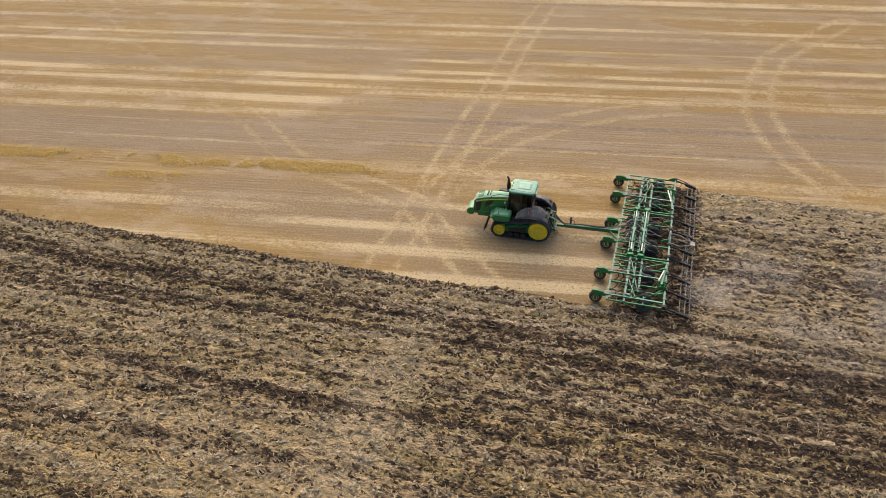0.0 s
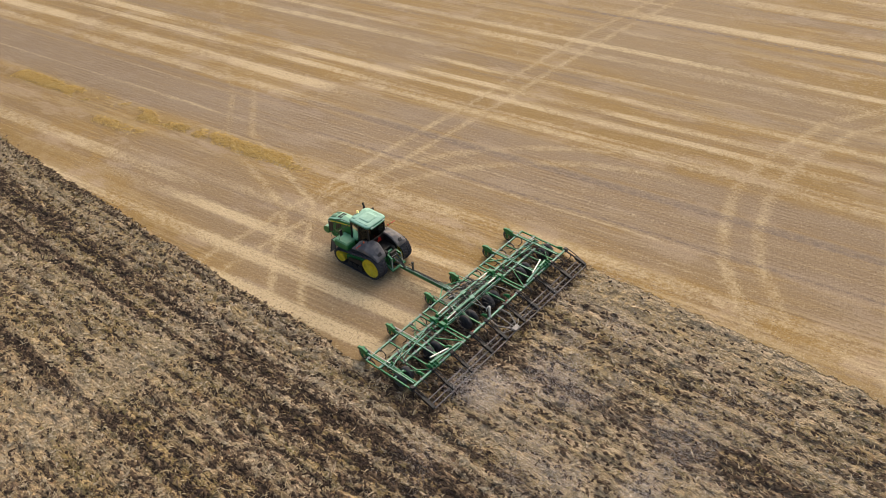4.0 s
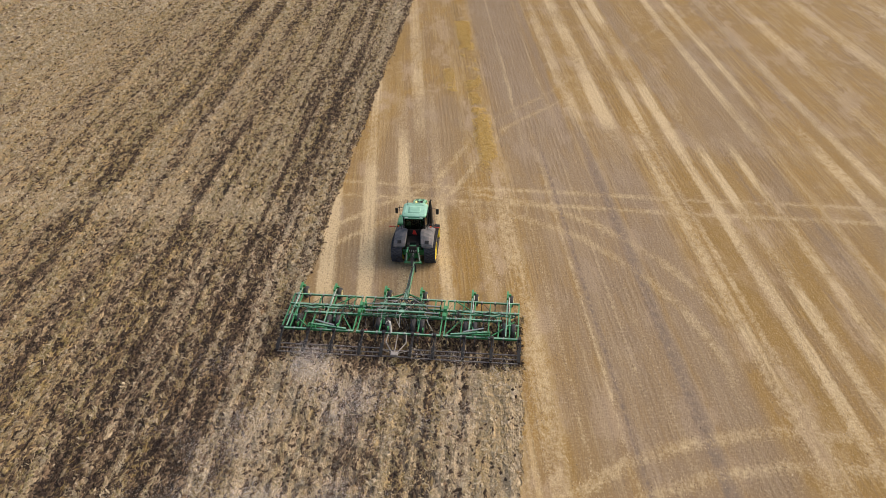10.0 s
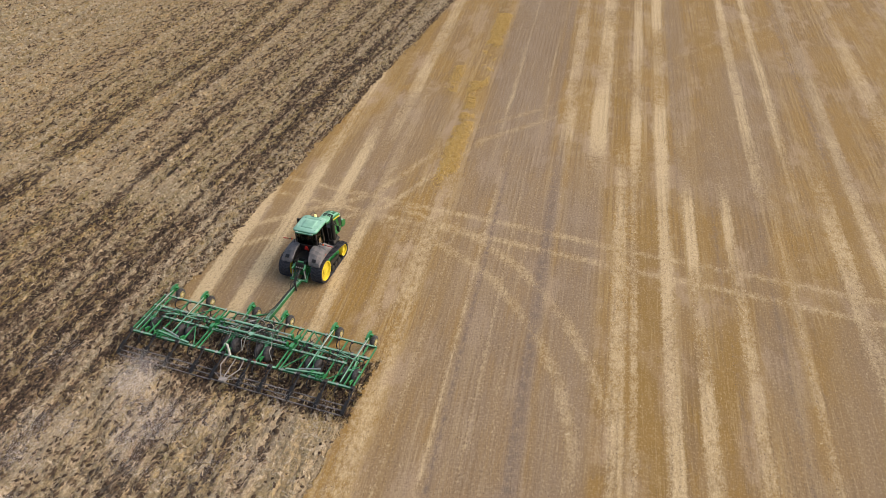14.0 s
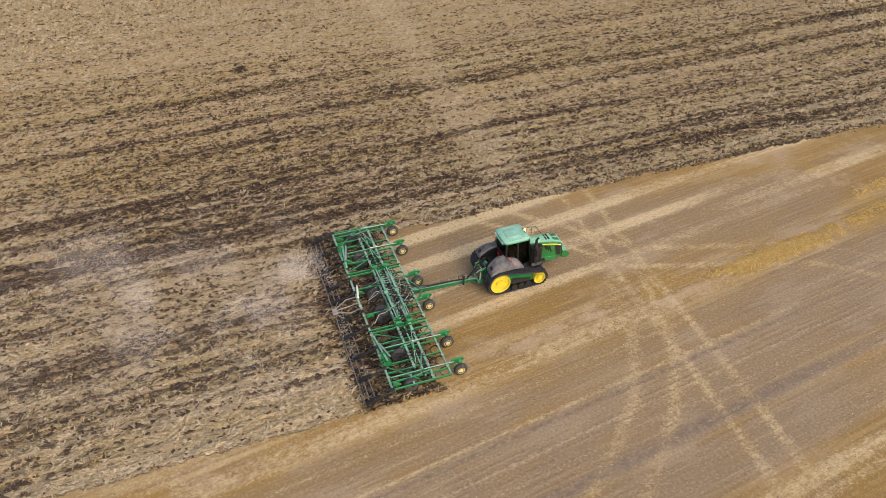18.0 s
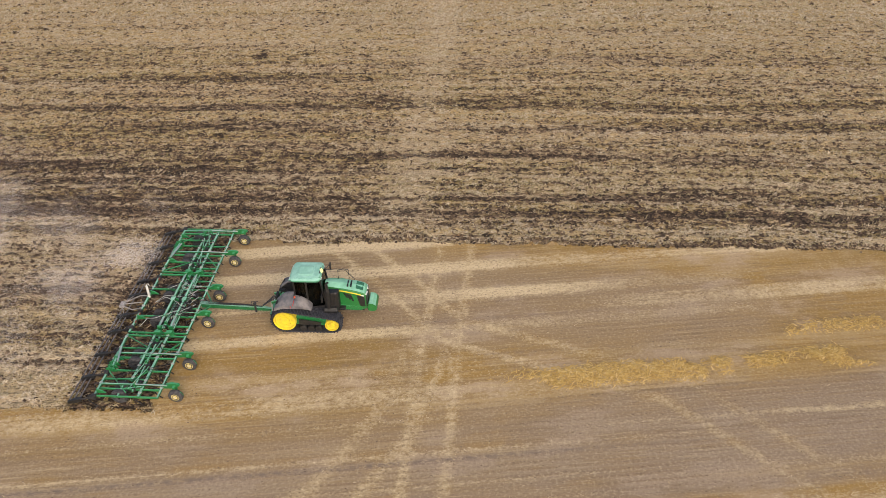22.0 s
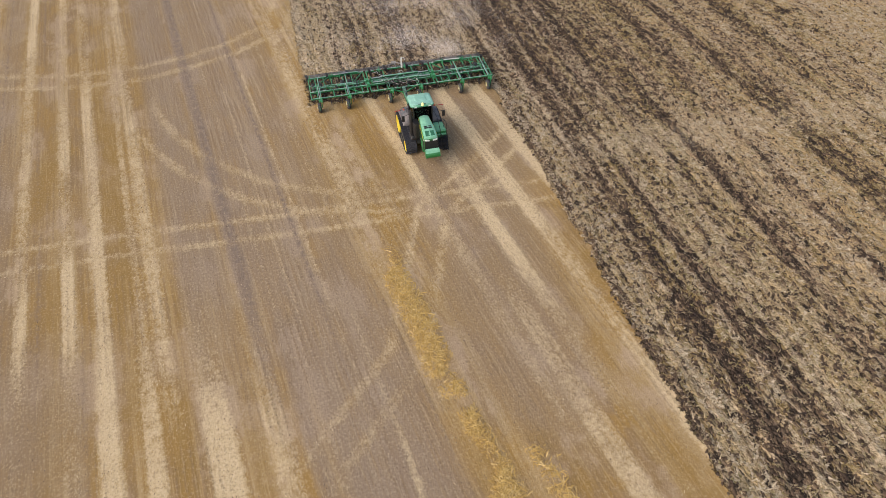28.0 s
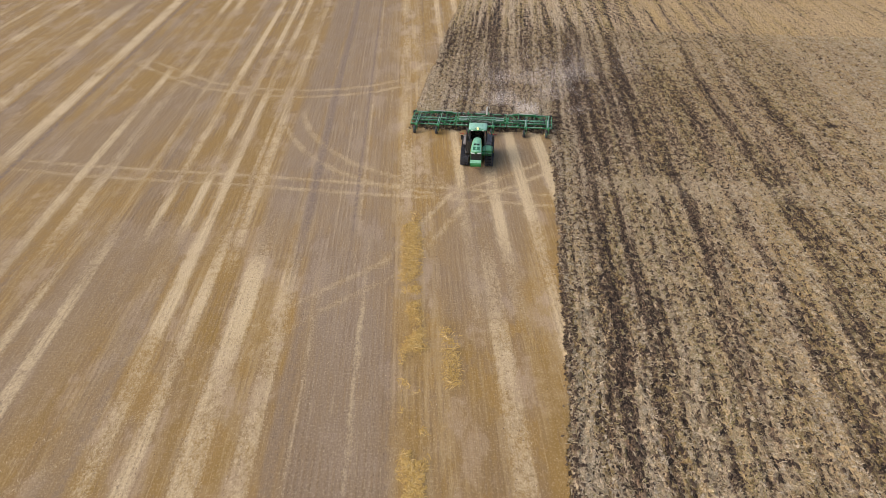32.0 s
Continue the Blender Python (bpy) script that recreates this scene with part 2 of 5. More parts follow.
def tuft_material():
    """Torn-up stubble crowns: each of its own mix of soil and straw, darker in the richer lanes."""
    m = Mat("stubble_crowns")
    g = m.t.nodes.new("ShaderNodeNewGeometry")
    fine = m.noise(g.outputs["Position"], 16.0, 3, 0.6)
    lane = m.noise(m.stretch(g.outputs["Position"], (1.0, 0.03, 0)), 0.55, 4, 0.65)
    east = m.node("SeparateXYZ", g.outputs["Position"], out=0)
    r = m.calc("MULTIPLY_ADD", m.attr("tone"), -0.95, m.calc("MULTIPLY", g.outputs["Random Per Island"], 0.7))
    r = m.calc("ADD", r, 0.49)
    col = m.blend(m.span(r, 0.00, 0.25), (0.044, 0.032, 0.030), (0.165, 0.112, 0.074))
    warm = m.blend(m.span(lane, 0.40, 0.60), (0.250, 0.178, 0.122), (0.275, 0.228, 0.100))
    col = m.blend(m.span(r, 0.26, 0.44), col, warm)
    pale = m.blend(m.span(lane, 0.42, 0.58), (0.400, 0.320, 0.220), (0.395, 0.310, 0.160))
    pale = m.blend(m.span(east, -7.0, -18.0, 0.75, 0.0), pale, (0.395, 0.335, 0.265))
    col = m.blend(m.span(r, 0.48, 0.66), col, pale)
    col = m.blend(m.span(r, 0.74, 0.98), col, (0.555, 0.460, 0.330))
    col = m.blend(m.span(fine, 0.46, 0.36, 0, 0.4), col, (0.075, 0.052, 0.036))
    m.b.inputs["Specular IOR Level"].default_value = 0.1
    return m.done(col, 0.95)


FIELD = field_material()
# the second colour of these greens is sky glare painted on upward faces
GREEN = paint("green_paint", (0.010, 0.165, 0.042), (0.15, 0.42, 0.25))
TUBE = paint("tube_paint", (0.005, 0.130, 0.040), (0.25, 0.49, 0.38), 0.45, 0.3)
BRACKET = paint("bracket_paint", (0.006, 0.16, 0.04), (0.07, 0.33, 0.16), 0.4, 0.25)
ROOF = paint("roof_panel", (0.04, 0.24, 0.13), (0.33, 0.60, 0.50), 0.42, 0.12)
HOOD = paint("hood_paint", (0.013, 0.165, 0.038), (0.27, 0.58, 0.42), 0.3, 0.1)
VENT = worn("vent_mesh", (0.015, 0.11, 0.06), (0.03, 0.17, 0.09), 0.5)
YELLOW = worn("yellow_paint", (0.74, 0.59, 0.03), (0.58, 0.46, 0.05), 0.5, 4.0)
RIM = worn("rim_paint", (0.66, 0.56, 0.16), (0.54, 0.46, 0.20), 0.45, 8.0)
HUB = worn("hub_cream", (0.62, 0.58, 0.42), (0.50, 0.46, 0.34), 0.45, 8.0)
STRIPE = worn("yellow_stripe", (0.80, 0.66, 0.05), (0.72, 0.56, 0.05), 0.4)
RUBBER = worn("dusty_rubber", (0.026, 0.027, 0.033), (0.075, 0.070, 0.074), 0.85, 9.0)
TREAD = worn("belt_rubber", (0.016, 0.018, 0.027), (0.045, 0.046, 0.058), 0.75, 7.0)
FENDER = worn("dusty_fender", (0.082, 0.086, 0.100), (0.205, 0.185, 0.185), 0.6, 2.2)
BLACK = worn("black_plastic", (0.007, 0.007, 0.009), (0.02, 0.019, 0.019), 0.5, 5.0)
STEEL = worn("dark_steel", (0.016, 0.016, 0.021), (0.055, 0.050, 0.050), 0.55, 5.0, 0.2)
HARROW = worn("harrow_steel", (0.10, 0.095, 0.105), (0.23, 0.21, 0.21), 0.6, 4.0, 0.1)
CHROME = worn("cylinder_rod", (0.55, 0.55, 0.55), (0.68, 0.68, 0.67), 0.3, 8.0, 0.8)
PALE = worn("pale_steel", (0.22, 0.20, 0.19), (0.36, 0.33, 0.31), 0.5, 6.0)
WHITE = worn("white_paint", (0.74, 0.74, 0.72), (0.62, 0.61, 0.58), 0.5, 8.0)
RED = worn("red_reflector", (0.62, 0.03, 0.02), (0.5, 0.025, 0.02), 0.35)
CAP = worn("red_cap", (0.30, 0.05, 0.035), (0.22, 0.055, 0.04), 0.6)
ORANGE = worn("orange_lamp", (0.75, 0.12, 0.03), (0.6, 0.1, 0.03), 0.35)
CLAMPS = worn("clamp_steel", (0.30, 0.31, 0.30), (0.46, 0.46, 0.44), 0.45, 8.0)
HOSE = worn("hose_rubber", (0.014, 0.014, 0.016), (0.03, 0.03, 0.032), 0.5)
LAMP = worn("lamp_lens", (0.75, 0.78, 0.78), (0.62, 0.66, 0.66), 0.15)
AMBER = glow("beacon_lens", (0.95, 0.85, 0.35), 0.6)
SEAT = worn("seat_cloth", (0.03, 0.028, 0.026), (0.06, 0.055, 0.05), 0.9)
GLASS = tinted_glass()
CLOD = scatter_material("clods", (0.052, 0.036, 0.028), (0.095, 0.066, 0.046), (0.19, 0.135, 0.09))
STRAW = scatter_material("loose_straw", (0.48, 0.38, 0.24), (0.34, 0.265, 0.155), (0.60, 0.49, 0.34))
LITTER = scatter_material("straw_litter", (0.62, 0.49, 0.31), (0.46, 0.35, 0.20), (0.70, 0.58, 0.40))
CRUMB = scatter_material("stubble_crumbs", (0.13, 0.09, 0.065), (0.20, 0.15, 0.105), (0.27, 0.20, 0.135))
HEAP = scatter_material("heaped_chaff", (0.60, 0.41, 0.14), (0.50, 0.32, 0.10), (0.70, 0.52, 0.24))
TUFTS = tuft_material()
DUST = worn("hanging_dust", (0.82, 0.75, 0.72), (0.88, 0.81, 0.77), 1.0, 2.0)


# ---- the field ----
LATTICE = np.random.RandomState(7).rand(256, 256)


def rough_field(x, y, size, seed=0):
    """Smooth random values from 0 to 1, with bumps of about that size in metres."""
    a, b = np.asarray(x) / size + 37.7 * seed, np.asarray(y) / size + 91.3 * seed
    i, j = np.floor(a).astype(int), np.floor(b).astype(int)
    f, g = a - i, b - j
    f, g = f * f * (3 - 2 * f), g * g * (3 - 2 * g)
    at = lambda p, q: LATTICE[p % 256, q % 256]
    return (at(i, j) * (1 - f) + at(i + 1, j) * f) * (1 - g) + (at(i, j + 1) * (1 - f) + at(i + 1, j + 1) * f) * g


def ease(v, lo, hi):
    s = np.clip((v - lo) / (hi - lo), 0, 1)
    return s * s * (3 - 2 * s)


def band(u, centre, half, soft=0.35):
    return 1 - ease(np.abs(u - centre), half - soft * half, half + soft * half)


def tilled_depth(x, y):
    """Metres inside the tilled land (positive) or outside it."""
    wander = (rough_field(x * 0 + 3, y, 5.0, 3) - 0.5) * 0.5 + (rough_field(x * 0 + 3, y, 1.6, 4) - 0.5) * 0.35
    left = -7.05 - 0.5 * ease(y, 0, 18) + wander - x
    behind = np.minimum(7.35 + wander - x, -5.75 + 0.7 * (rough_field(x, y * 0, 0.6, 6) - 0.5) - y)
    return np.maximum(left, behind)


def ground_height(x, y):
    d = tilled_depth(x, y)
    w = ease(d, -0.15, 0.25)
    lumps = (rough_field(x * 1.5, y * 0.7, 0.85, 11) - 0.5) * 0.17 + (rough_field(x * 1.3, y * 0.6, 0.36, 12) - 0.5) * 0.22
    ridge = 0.07 * np.exp(-((d - 0.25) / 0.3) ** 2) * ease(y, -4, 2)
    flat = (rough_field(x, y, 2.5, 13) - 0.5) * 0.015
    return w * (lumps + ridge) + (1 - w) * (flat + 0.07 * heap_place(x, y))


# swaths lie along the line c = x + 0.15 y: centre, half width and, if weak, weight
SLANT = 0.15
PALE_SWATHS = [(-10.4, 0.5, 0.6), (-7.7, 0.5, 0.8), (-5.1, 0.5, 0.9), (-2.4, 0.55, 0.9), (0.3, 0.5, 0.9), (3.0, 0.5, 0.85), (5.75, 0.42, 0.75), (9.0, 0.75, 0.3), (10.6, 0.65, 0.55), (12.3, 0.16, 0.35), (14.35, 0.17, 0.5), (16.2, 0.12, 0.4), (17.4, 0.10, 0.3), (23.6, 0.45, 0.7), (24.5, 0.25, 0.55), (26.6, 0.42, 0.8), (28.4, 0.40, 0.95), (31.0, 0.40, 0.95), (34.2, 0.18, 0.7), (38.0, 0.6, 0.8), (40.2, 0.45, 0.8), (44, 0.4, 0.5), (48.6, 0.8, 0.8), (52, 0.3, 0.5), (56, 0.9, 0.65), (61, 0.4, 0.6), (66, 0.9, 0.6), (71, 0.4, 0.6), (75, 0.8, 0.5)]
GOLD_SWATHS = [(-9.0, 0.6), (-6.4, 0.5), (-3.8, 0.5), (-1.1, 0.5), (1.7, 0.5), (4.4, 0.5), (7.6, 0.9, 0.8), (12.7, 0.5, 0.6), (22.0, 0.9, 0.6), (25.4, 0.8), (29.6, 0.7, 0.5), (35.8, 1.2, 0.8), (39.1, 0.7, 0.9), (42, 1.2), (46.5, 1.2, 0.7), (50.5, 1.0, 0.8), (58.5, 1.2, 0.7), (63.5, 1.0, 0.8), (69, 1.2, 0.8)]
EARTH_SWATHS = [(12.4, 0.9, 0.45), (13.4, 0.7, 0.6), (16.4, 2.2, 0.75), (18.7, 0.5), (20.8, 1.4, 0.8), (32.7, 0.9, 0.5), (45.4, 0.5, 0.6), (53.7, 0.8, 0.6)]
DARK_SWATHS = [(14.85, 0.13), (18.6, 0.34, 0.8), (30.05, 0.10, 0.6), (33.0, 0.12, 0.5), (47.3, 0.28), (54.5, 0.16, 0.7), (5.1, 0.10, 0.5), (8.1, 0.10, 0.4)]
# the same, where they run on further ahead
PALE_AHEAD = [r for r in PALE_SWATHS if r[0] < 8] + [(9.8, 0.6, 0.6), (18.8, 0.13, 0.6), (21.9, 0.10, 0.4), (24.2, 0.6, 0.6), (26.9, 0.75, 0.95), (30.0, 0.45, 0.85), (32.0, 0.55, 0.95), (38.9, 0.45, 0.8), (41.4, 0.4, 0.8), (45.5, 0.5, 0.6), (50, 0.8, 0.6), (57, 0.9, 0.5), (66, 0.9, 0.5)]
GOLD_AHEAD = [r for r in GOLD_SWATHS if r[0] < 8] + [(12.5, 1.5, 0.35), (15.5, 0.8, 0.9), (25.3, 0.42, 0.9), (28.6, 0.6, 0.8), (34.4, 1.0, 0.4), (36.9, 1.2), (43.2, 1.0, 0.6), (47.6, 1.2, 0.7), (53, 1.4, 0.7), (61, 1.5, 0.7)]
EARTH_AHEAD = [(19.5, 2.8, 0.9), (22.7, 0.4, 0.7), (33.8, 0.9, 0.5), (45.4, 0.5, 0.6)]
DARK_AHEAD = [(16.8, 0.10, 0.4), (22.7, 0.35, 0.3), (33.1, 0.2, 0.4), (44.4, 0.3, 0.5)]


def swaths(c, rows):
    out = np.zeros_like(c)
    for centre, half, *weight in rows:
        out = np.maximum(out, band(c, centre, half) * (weight[0] if weight else 1.0))
    return out


def nearest_way(x, y, way):
    """Distance from a bent line through the given points, with its side as the sign."""
    best = np.full(x.shape, 1e3)
    for (ax, ay), (bx, by) in zip(way, way[1:]):
        dx, dy = bx - ax, by - ay
        length = math.hypot(dx, dy)
        along = np.clip(((x - ax) * dx + (y - ay) * dy) / length ** 2, 0, 1)
        gap = np.hypot(x - ax - along * dx, y - ay - along * dy) * np.sign((x - ax) * dy - (y - ay) * dx)
        best = np.where(np.abs(gap) < np.abs(best), gap, best)
    return best


def wheel_lines(x, y):
    """Pale pairs of wheel tracks over the stubble: one straight across, a slanting one and two bends."""
    out = np.zeros_like(x)
    sway = (rough_field(x, y, 9.0, 17) - 0.5) * 0.5

    def pair(way, gauge, half, weight, fade=1.0):
        nonlocal out
        d = nearest_way(x, y, way) + sway
        for s in (-gauge, gauge):
            out = np.maximum(out, weight * fade * band(d, s, half, 0.7))

    right = ease(x, -8, -6.5)
    pair([(-60, 9.9), (0, 9.0), (10, 8.4), (36, 7.4), (90, 4.0)], 1.0, 0.32, 0.44, right)
    pair([(-7.6, 1.0), (-3.2, 6.0), (0.6, 9.4), (4.5, 21.0), (9.0, 26.2), (13.5, 32.6), (24.0, 47.5), (40, 70)], 0.95, 0.30, 0.46, right * (1 - 0.55 * ease(y, 14, 32)))
    pair([(-7, 9.0), (1, 8.6), (7.5, 6.7), (12.0, 4.2), (15.6, 0.6), (18.3, -3.6), (20, -8.0), (20.6, -13.0)], 1.05, 0.36, 0.40, ease(x, 0, 4) * ease(y, -14, -7))
    pair([(8.0, -26.5), (9.3, -20.5), (13.4, -17.2), (16.6, -15.8), (20.6, -14.8), (26, -15.0), (33, -16.6), (44, -24.0)], 1.05, 0.42, 0.42)
    return out


def heap_place(x, y):
    """How much chaff is heaped up: broken heaps along two lines of the stubble further ahead."""
    c = x + SLANT * y + 0.5 * (rough_field(x, y, 4.0, 44) - 0.5)
    broken = ease(0.6 * rough_field(x, y * 0.6, 2.3, 45) + 0.4 * rough_field(x, y, 0.8, 47), 0.36, 0.52)
    side = 0.5 * band(c, 4.0, 0.5, 0.6) * ease(y, 14, 20) * ease(rough_field(x, y, 5.0, 46), 0.6, 0.7)
    return np.maximum(band(c, 6.4, 0.65, 0.6) * ease(y, 11, 16), side) * broken


def soil_lanes(x, y):
    """Darker, clod-rich lanes (1) and lanes with more straw (0) in the tilled land."""
    across = x + 0.03 * y + 0.8 * (rough_field(x, y, 9.0, 30) - 0.5)
    lanes = 0.085 + 0.36 * rough_field(across, y * 0.02, 1.4, 31) + 0.44 * rough_field(across, y * 0.03, 0.62, 32) + 0.23 * rough_field(x * 0.8, y * 0.3, 7.0, 33)
    lanes = lanes + 0.09 * np.sin(2 * math.pi * across / 0.66 + 3.0 * rough_field(x, y, 2.5, 38))
    rich = np.clip((lanes - 0.40) * 2.4, 0, 1.1) * (1 - 0.72 * ease(-x, 19, 42)) + 0.12 * band(x, -16, 6.0, 0.6) + 0.30 * band(x, -21, 9.0, 0.6) * band(y, -12, 15, 0.6)
    # fresh loose soil under the cultivator frame, with the shade there painted in too
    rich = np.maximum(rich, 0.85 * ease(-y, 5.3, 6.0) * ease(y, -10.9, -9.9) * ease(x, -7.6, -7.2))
    rich = np.maximum(rich, 0.75 * np.exp(-((tilled_depth(x, y) - 0.25) / 0.25) ** 2) * ease(y, -4, 2) * rough_field(x, y, 1.1, 36))
    rich = np.maximum(rich, 1.7 * ease(rough_field(x, y, 1.5, 34) * np.exp(-(((x + 35.5) / 1.8) ** 2 + ((y + 11) / 4.0) ** 2)), 0.15, 0.6))
    return rich - 0.09 * ease(-x, 22, 36) - 0.17 * ease(-y, 9.9, 11.5) * ease(x, -7.6, -6.8) - 0.30 * band(y - 5.0 + 0.02 * x, 0, 1.5, 0.8) * ease(-x, 9, 13)


def field_mesh():
    inner_x, inner_y = np.r_[np.arange(-80, -12, 0.40), np.arange(-12, 84.01, 0.23)], np.arange(-68, 84.01, 0.29)
    out = np.array([90.0, 110, 150, 220, 400, 900, 3000])
    xs, ys = np.r_[-out[::-1], inner_x, out], np.r_[-out[::-1], inner_y, out]
    nx, ny = len(xs), len(ys)
    x, y = [v.ravel() for v in np.meshgrid(xs, ys)]
    x = x - SLANT * y  # the columns lie along the swaths
    near = (np.abs(x) < 100) & (np.abs(y) < 85)
    z = np.where(near, ground_height(x, y), 0.0)
    me = bpy.data.meshes.new("ground")
    me.vertices.add(nx * ny)
    me.vertices.foreach_set("co", np.stack([x, y, z], 1).astype(np.float32).ravel())
    k = (np.arange(ny - 1)[:, None] * nx + np.arange(nx - 1)[None]).ravel()
    quads = np.stack([k, k + 1, k + nx + 1, k + nx], 1).astype(np.int32)
    me.loops.add(quads.size)
    me.loops.foreach_set("vertex_index", quads.ravel())
    me.polygons.add(len(quads))
    me.polygons.foreach_set("loop_start", np.arange(0, quads.size, 4, dtype=np.int32))
    me.update(calc_edges=True)
    me.polygons.foreach_set("use_smooth", np.ones(len(quads), bool))
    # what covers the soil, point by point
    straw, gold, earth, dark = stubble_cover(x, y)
    old_line = band(y - 5.0 + 0.02 * x, 0, 1.6, 0.8) * ease(-x, 9, 13) * 0.35
    # painted haze behind the harrow, thinning out backwards and sideways, plus the old line
    dusty = np.clip(ease(-y, 10.2, 12) * (1 - ease(-y, 17, 42)) * (1 - ease(np.abs(x + 0.5), 4.5, 11)) * (0.1 + 0.4 * rough_field(x, y, 2.2, 35)) + old_line, 0, 0.8)
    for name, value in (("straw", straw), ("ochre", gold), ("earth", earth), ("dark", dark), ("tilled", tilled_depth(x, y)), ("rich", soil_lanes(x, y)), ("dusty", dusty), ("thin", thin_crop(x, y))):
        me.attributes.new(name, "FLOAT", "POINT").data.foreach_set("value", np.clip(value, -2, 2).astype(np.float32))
    me.materials.append(FIELD)
    return tagged(new("ground", me), "flat harvested field, pale stubble beside freshly tilled dark soil", "ground", kind="structure")


def thin_crop(x, y):
    """Where the crop stood thinner and more soil shows through the stubble."""
    return np.maximum(ease(x, 12, 24), ease(y, 24, 40)) * (0.7 + 0.3 * rough_field(x, y, 7.0, 44))


def stubble_cover(x, y):
    """Pale straw, golden chaff, bare mauve earth and dark furrows of the stubble."""
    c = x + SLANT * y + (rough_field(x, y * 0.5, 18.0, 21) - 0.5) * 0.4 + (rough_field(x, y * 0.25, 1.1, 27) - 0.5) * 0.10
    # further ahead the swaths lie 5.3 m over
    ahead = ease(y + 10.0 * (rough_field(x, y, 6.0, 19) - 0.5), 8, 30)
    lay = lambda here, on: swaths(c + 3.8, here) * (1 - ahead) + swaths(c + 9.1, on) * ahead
    patch = 0.45 + 0.55 * ease(rough_field(x * 1.2, y * 0.3, 3.0, 22), 0.15, 0.7)
    tracks = wheel_lines(x, y)
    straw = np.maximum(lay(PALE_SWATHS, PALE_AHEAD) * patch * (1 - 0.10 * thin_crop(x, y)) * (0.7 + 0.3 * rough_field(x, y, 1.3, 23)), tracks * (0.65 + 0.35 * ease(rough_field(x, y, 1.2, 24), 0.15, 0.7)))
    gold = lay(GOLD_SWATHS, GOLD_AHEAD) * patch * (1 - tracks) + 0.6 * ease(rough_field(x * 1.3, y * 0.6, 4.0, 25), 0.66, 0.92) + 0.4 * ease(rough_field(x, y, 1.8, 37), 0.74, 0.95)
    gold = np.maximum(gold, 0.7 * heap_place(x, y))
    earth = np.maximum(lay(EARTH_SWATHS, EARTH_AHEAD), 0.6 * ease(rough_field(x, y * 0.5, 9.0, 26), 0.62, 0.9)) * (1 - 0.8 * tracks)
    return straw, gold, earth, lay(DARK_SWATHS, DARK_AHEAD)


field_mesh()


def strew(name, count, material, shape, size, area, keep, label, category, seed, jitter=0.12, turn=0.55, tone=None):
    """Many small loose pieces in one mesh, each of its own size and turn."""
    rng = np.random.RandomState(seed)
    x, y = rng.uniform(area[0], area[1], count), rng.uniform(area[2], area[3], count)
    ok = rng.rand(count) < keep(x, y)
    x, y = x[ok], y[ok]
    n, (corners, faces) = len(x), shape
    corners = np.array(corners, float)
    low, high = np.array(size, float).T
    s = (low + (high - low) * rng.rand(n, 1, 3)) * rng.uniform(0.6, 1.35, (n, 1, 1))
    v = corners[None] * s + rng.uniform(-jitter, jitter, (n, len(corners), 3)) * s
    a = rng.normal(0, turn, n)
    c, k = np.cos(a)[:, None], np.sin(a)[:, None]
    z = ground_height(x, y) - 0.004
    v = np.stack([v[..., 0] * c - v[..., 1] * k + x[:, None], v[..., 0] * k + v[..., 1] * c + y[:, None], v[..., 2] + z[:, None]], -1)
    f = (np.array(faces)[None] + (np.arange(n) * len(corners))[:, None, None]).reshape(-1, 3).astype(np.int32)
    me = bpy.data.meshes.new(name)
    me.vertices.add(n * len(corners))
    me.vertices.foreach_set("co", v.astype(np.float32).ravel())
    me.loops.add(f.size)
    me.loops.foreach_set("vertex_index", f.ravel())
    me.polygons.add(len(f))
    me.polygons.foreach_set("loop_start", np.arange(0, f.size, 3, dtype=np.int32))
    me.update(calc_edges=True)
    if tone:
        me.attributes.new("tone", "FLOAT", "POINT").data.foreach_set("value", np.repeat(tone(x, y), len(corners)).astype(np.float32))
    me.materials.append(material)
    return tagged(new(name, me), label, category, kind="stuff")


def rosette(n):
    """A torn-up stubble crown: blades that lean outwards from one foot."""
    corners, faces = [], []
    for k in range(n):
        a = 2 * math.pi * (k + 0.4 * (k % 2)) / n
        c, d, out = math.cos(a), math.sin(a), 0.70 + 0.4 * ((k * 7) % 5) / 4
        corners += [(0.12 * c + 0.34 * d, 0.12 * d - 0.34 * c, 0.05), (0.12 * c - 0.34 * d, 0.12 * d + 0.34 * c, 0.05), (0.6 * out * c, 0.6 * out * d, 0.75), (out * c, out * d, 0.25 + 0.4 * (k % 3))]
        faces += [(4 * k, 4 * k + 2, 4 * k + 1), (4 * k, 4 * k + 3, 4 * k + 2), (4 * k + 2, 4 * k + 3, 4 * k + 1)]
    return corners, faces


LUMP = ([(1, 0.1, 0), (0.1, 1, 0), (-1, 0, 0), (0, -1, 0), (0.25, 0.1, 0.9), (-0.3, -0.2, 0.75)], [(0, 1, 4), (1, 2, 5), (1, 5, 4), (2, 3, 5), (3, 0, 4), (3, 4, 5)])
SLIVER = ([(-1, -1, 0.0), (1, -1, 0.1), (0.7, 0, 0.9), (-0.7, 0, 0.8), (0.2, 1, 0.3)], [(0, 1, 2), (0, 2, 3), (3, 2, 4)])
TUFT, SMALL_TUFT = rosette(5), rosette(4)


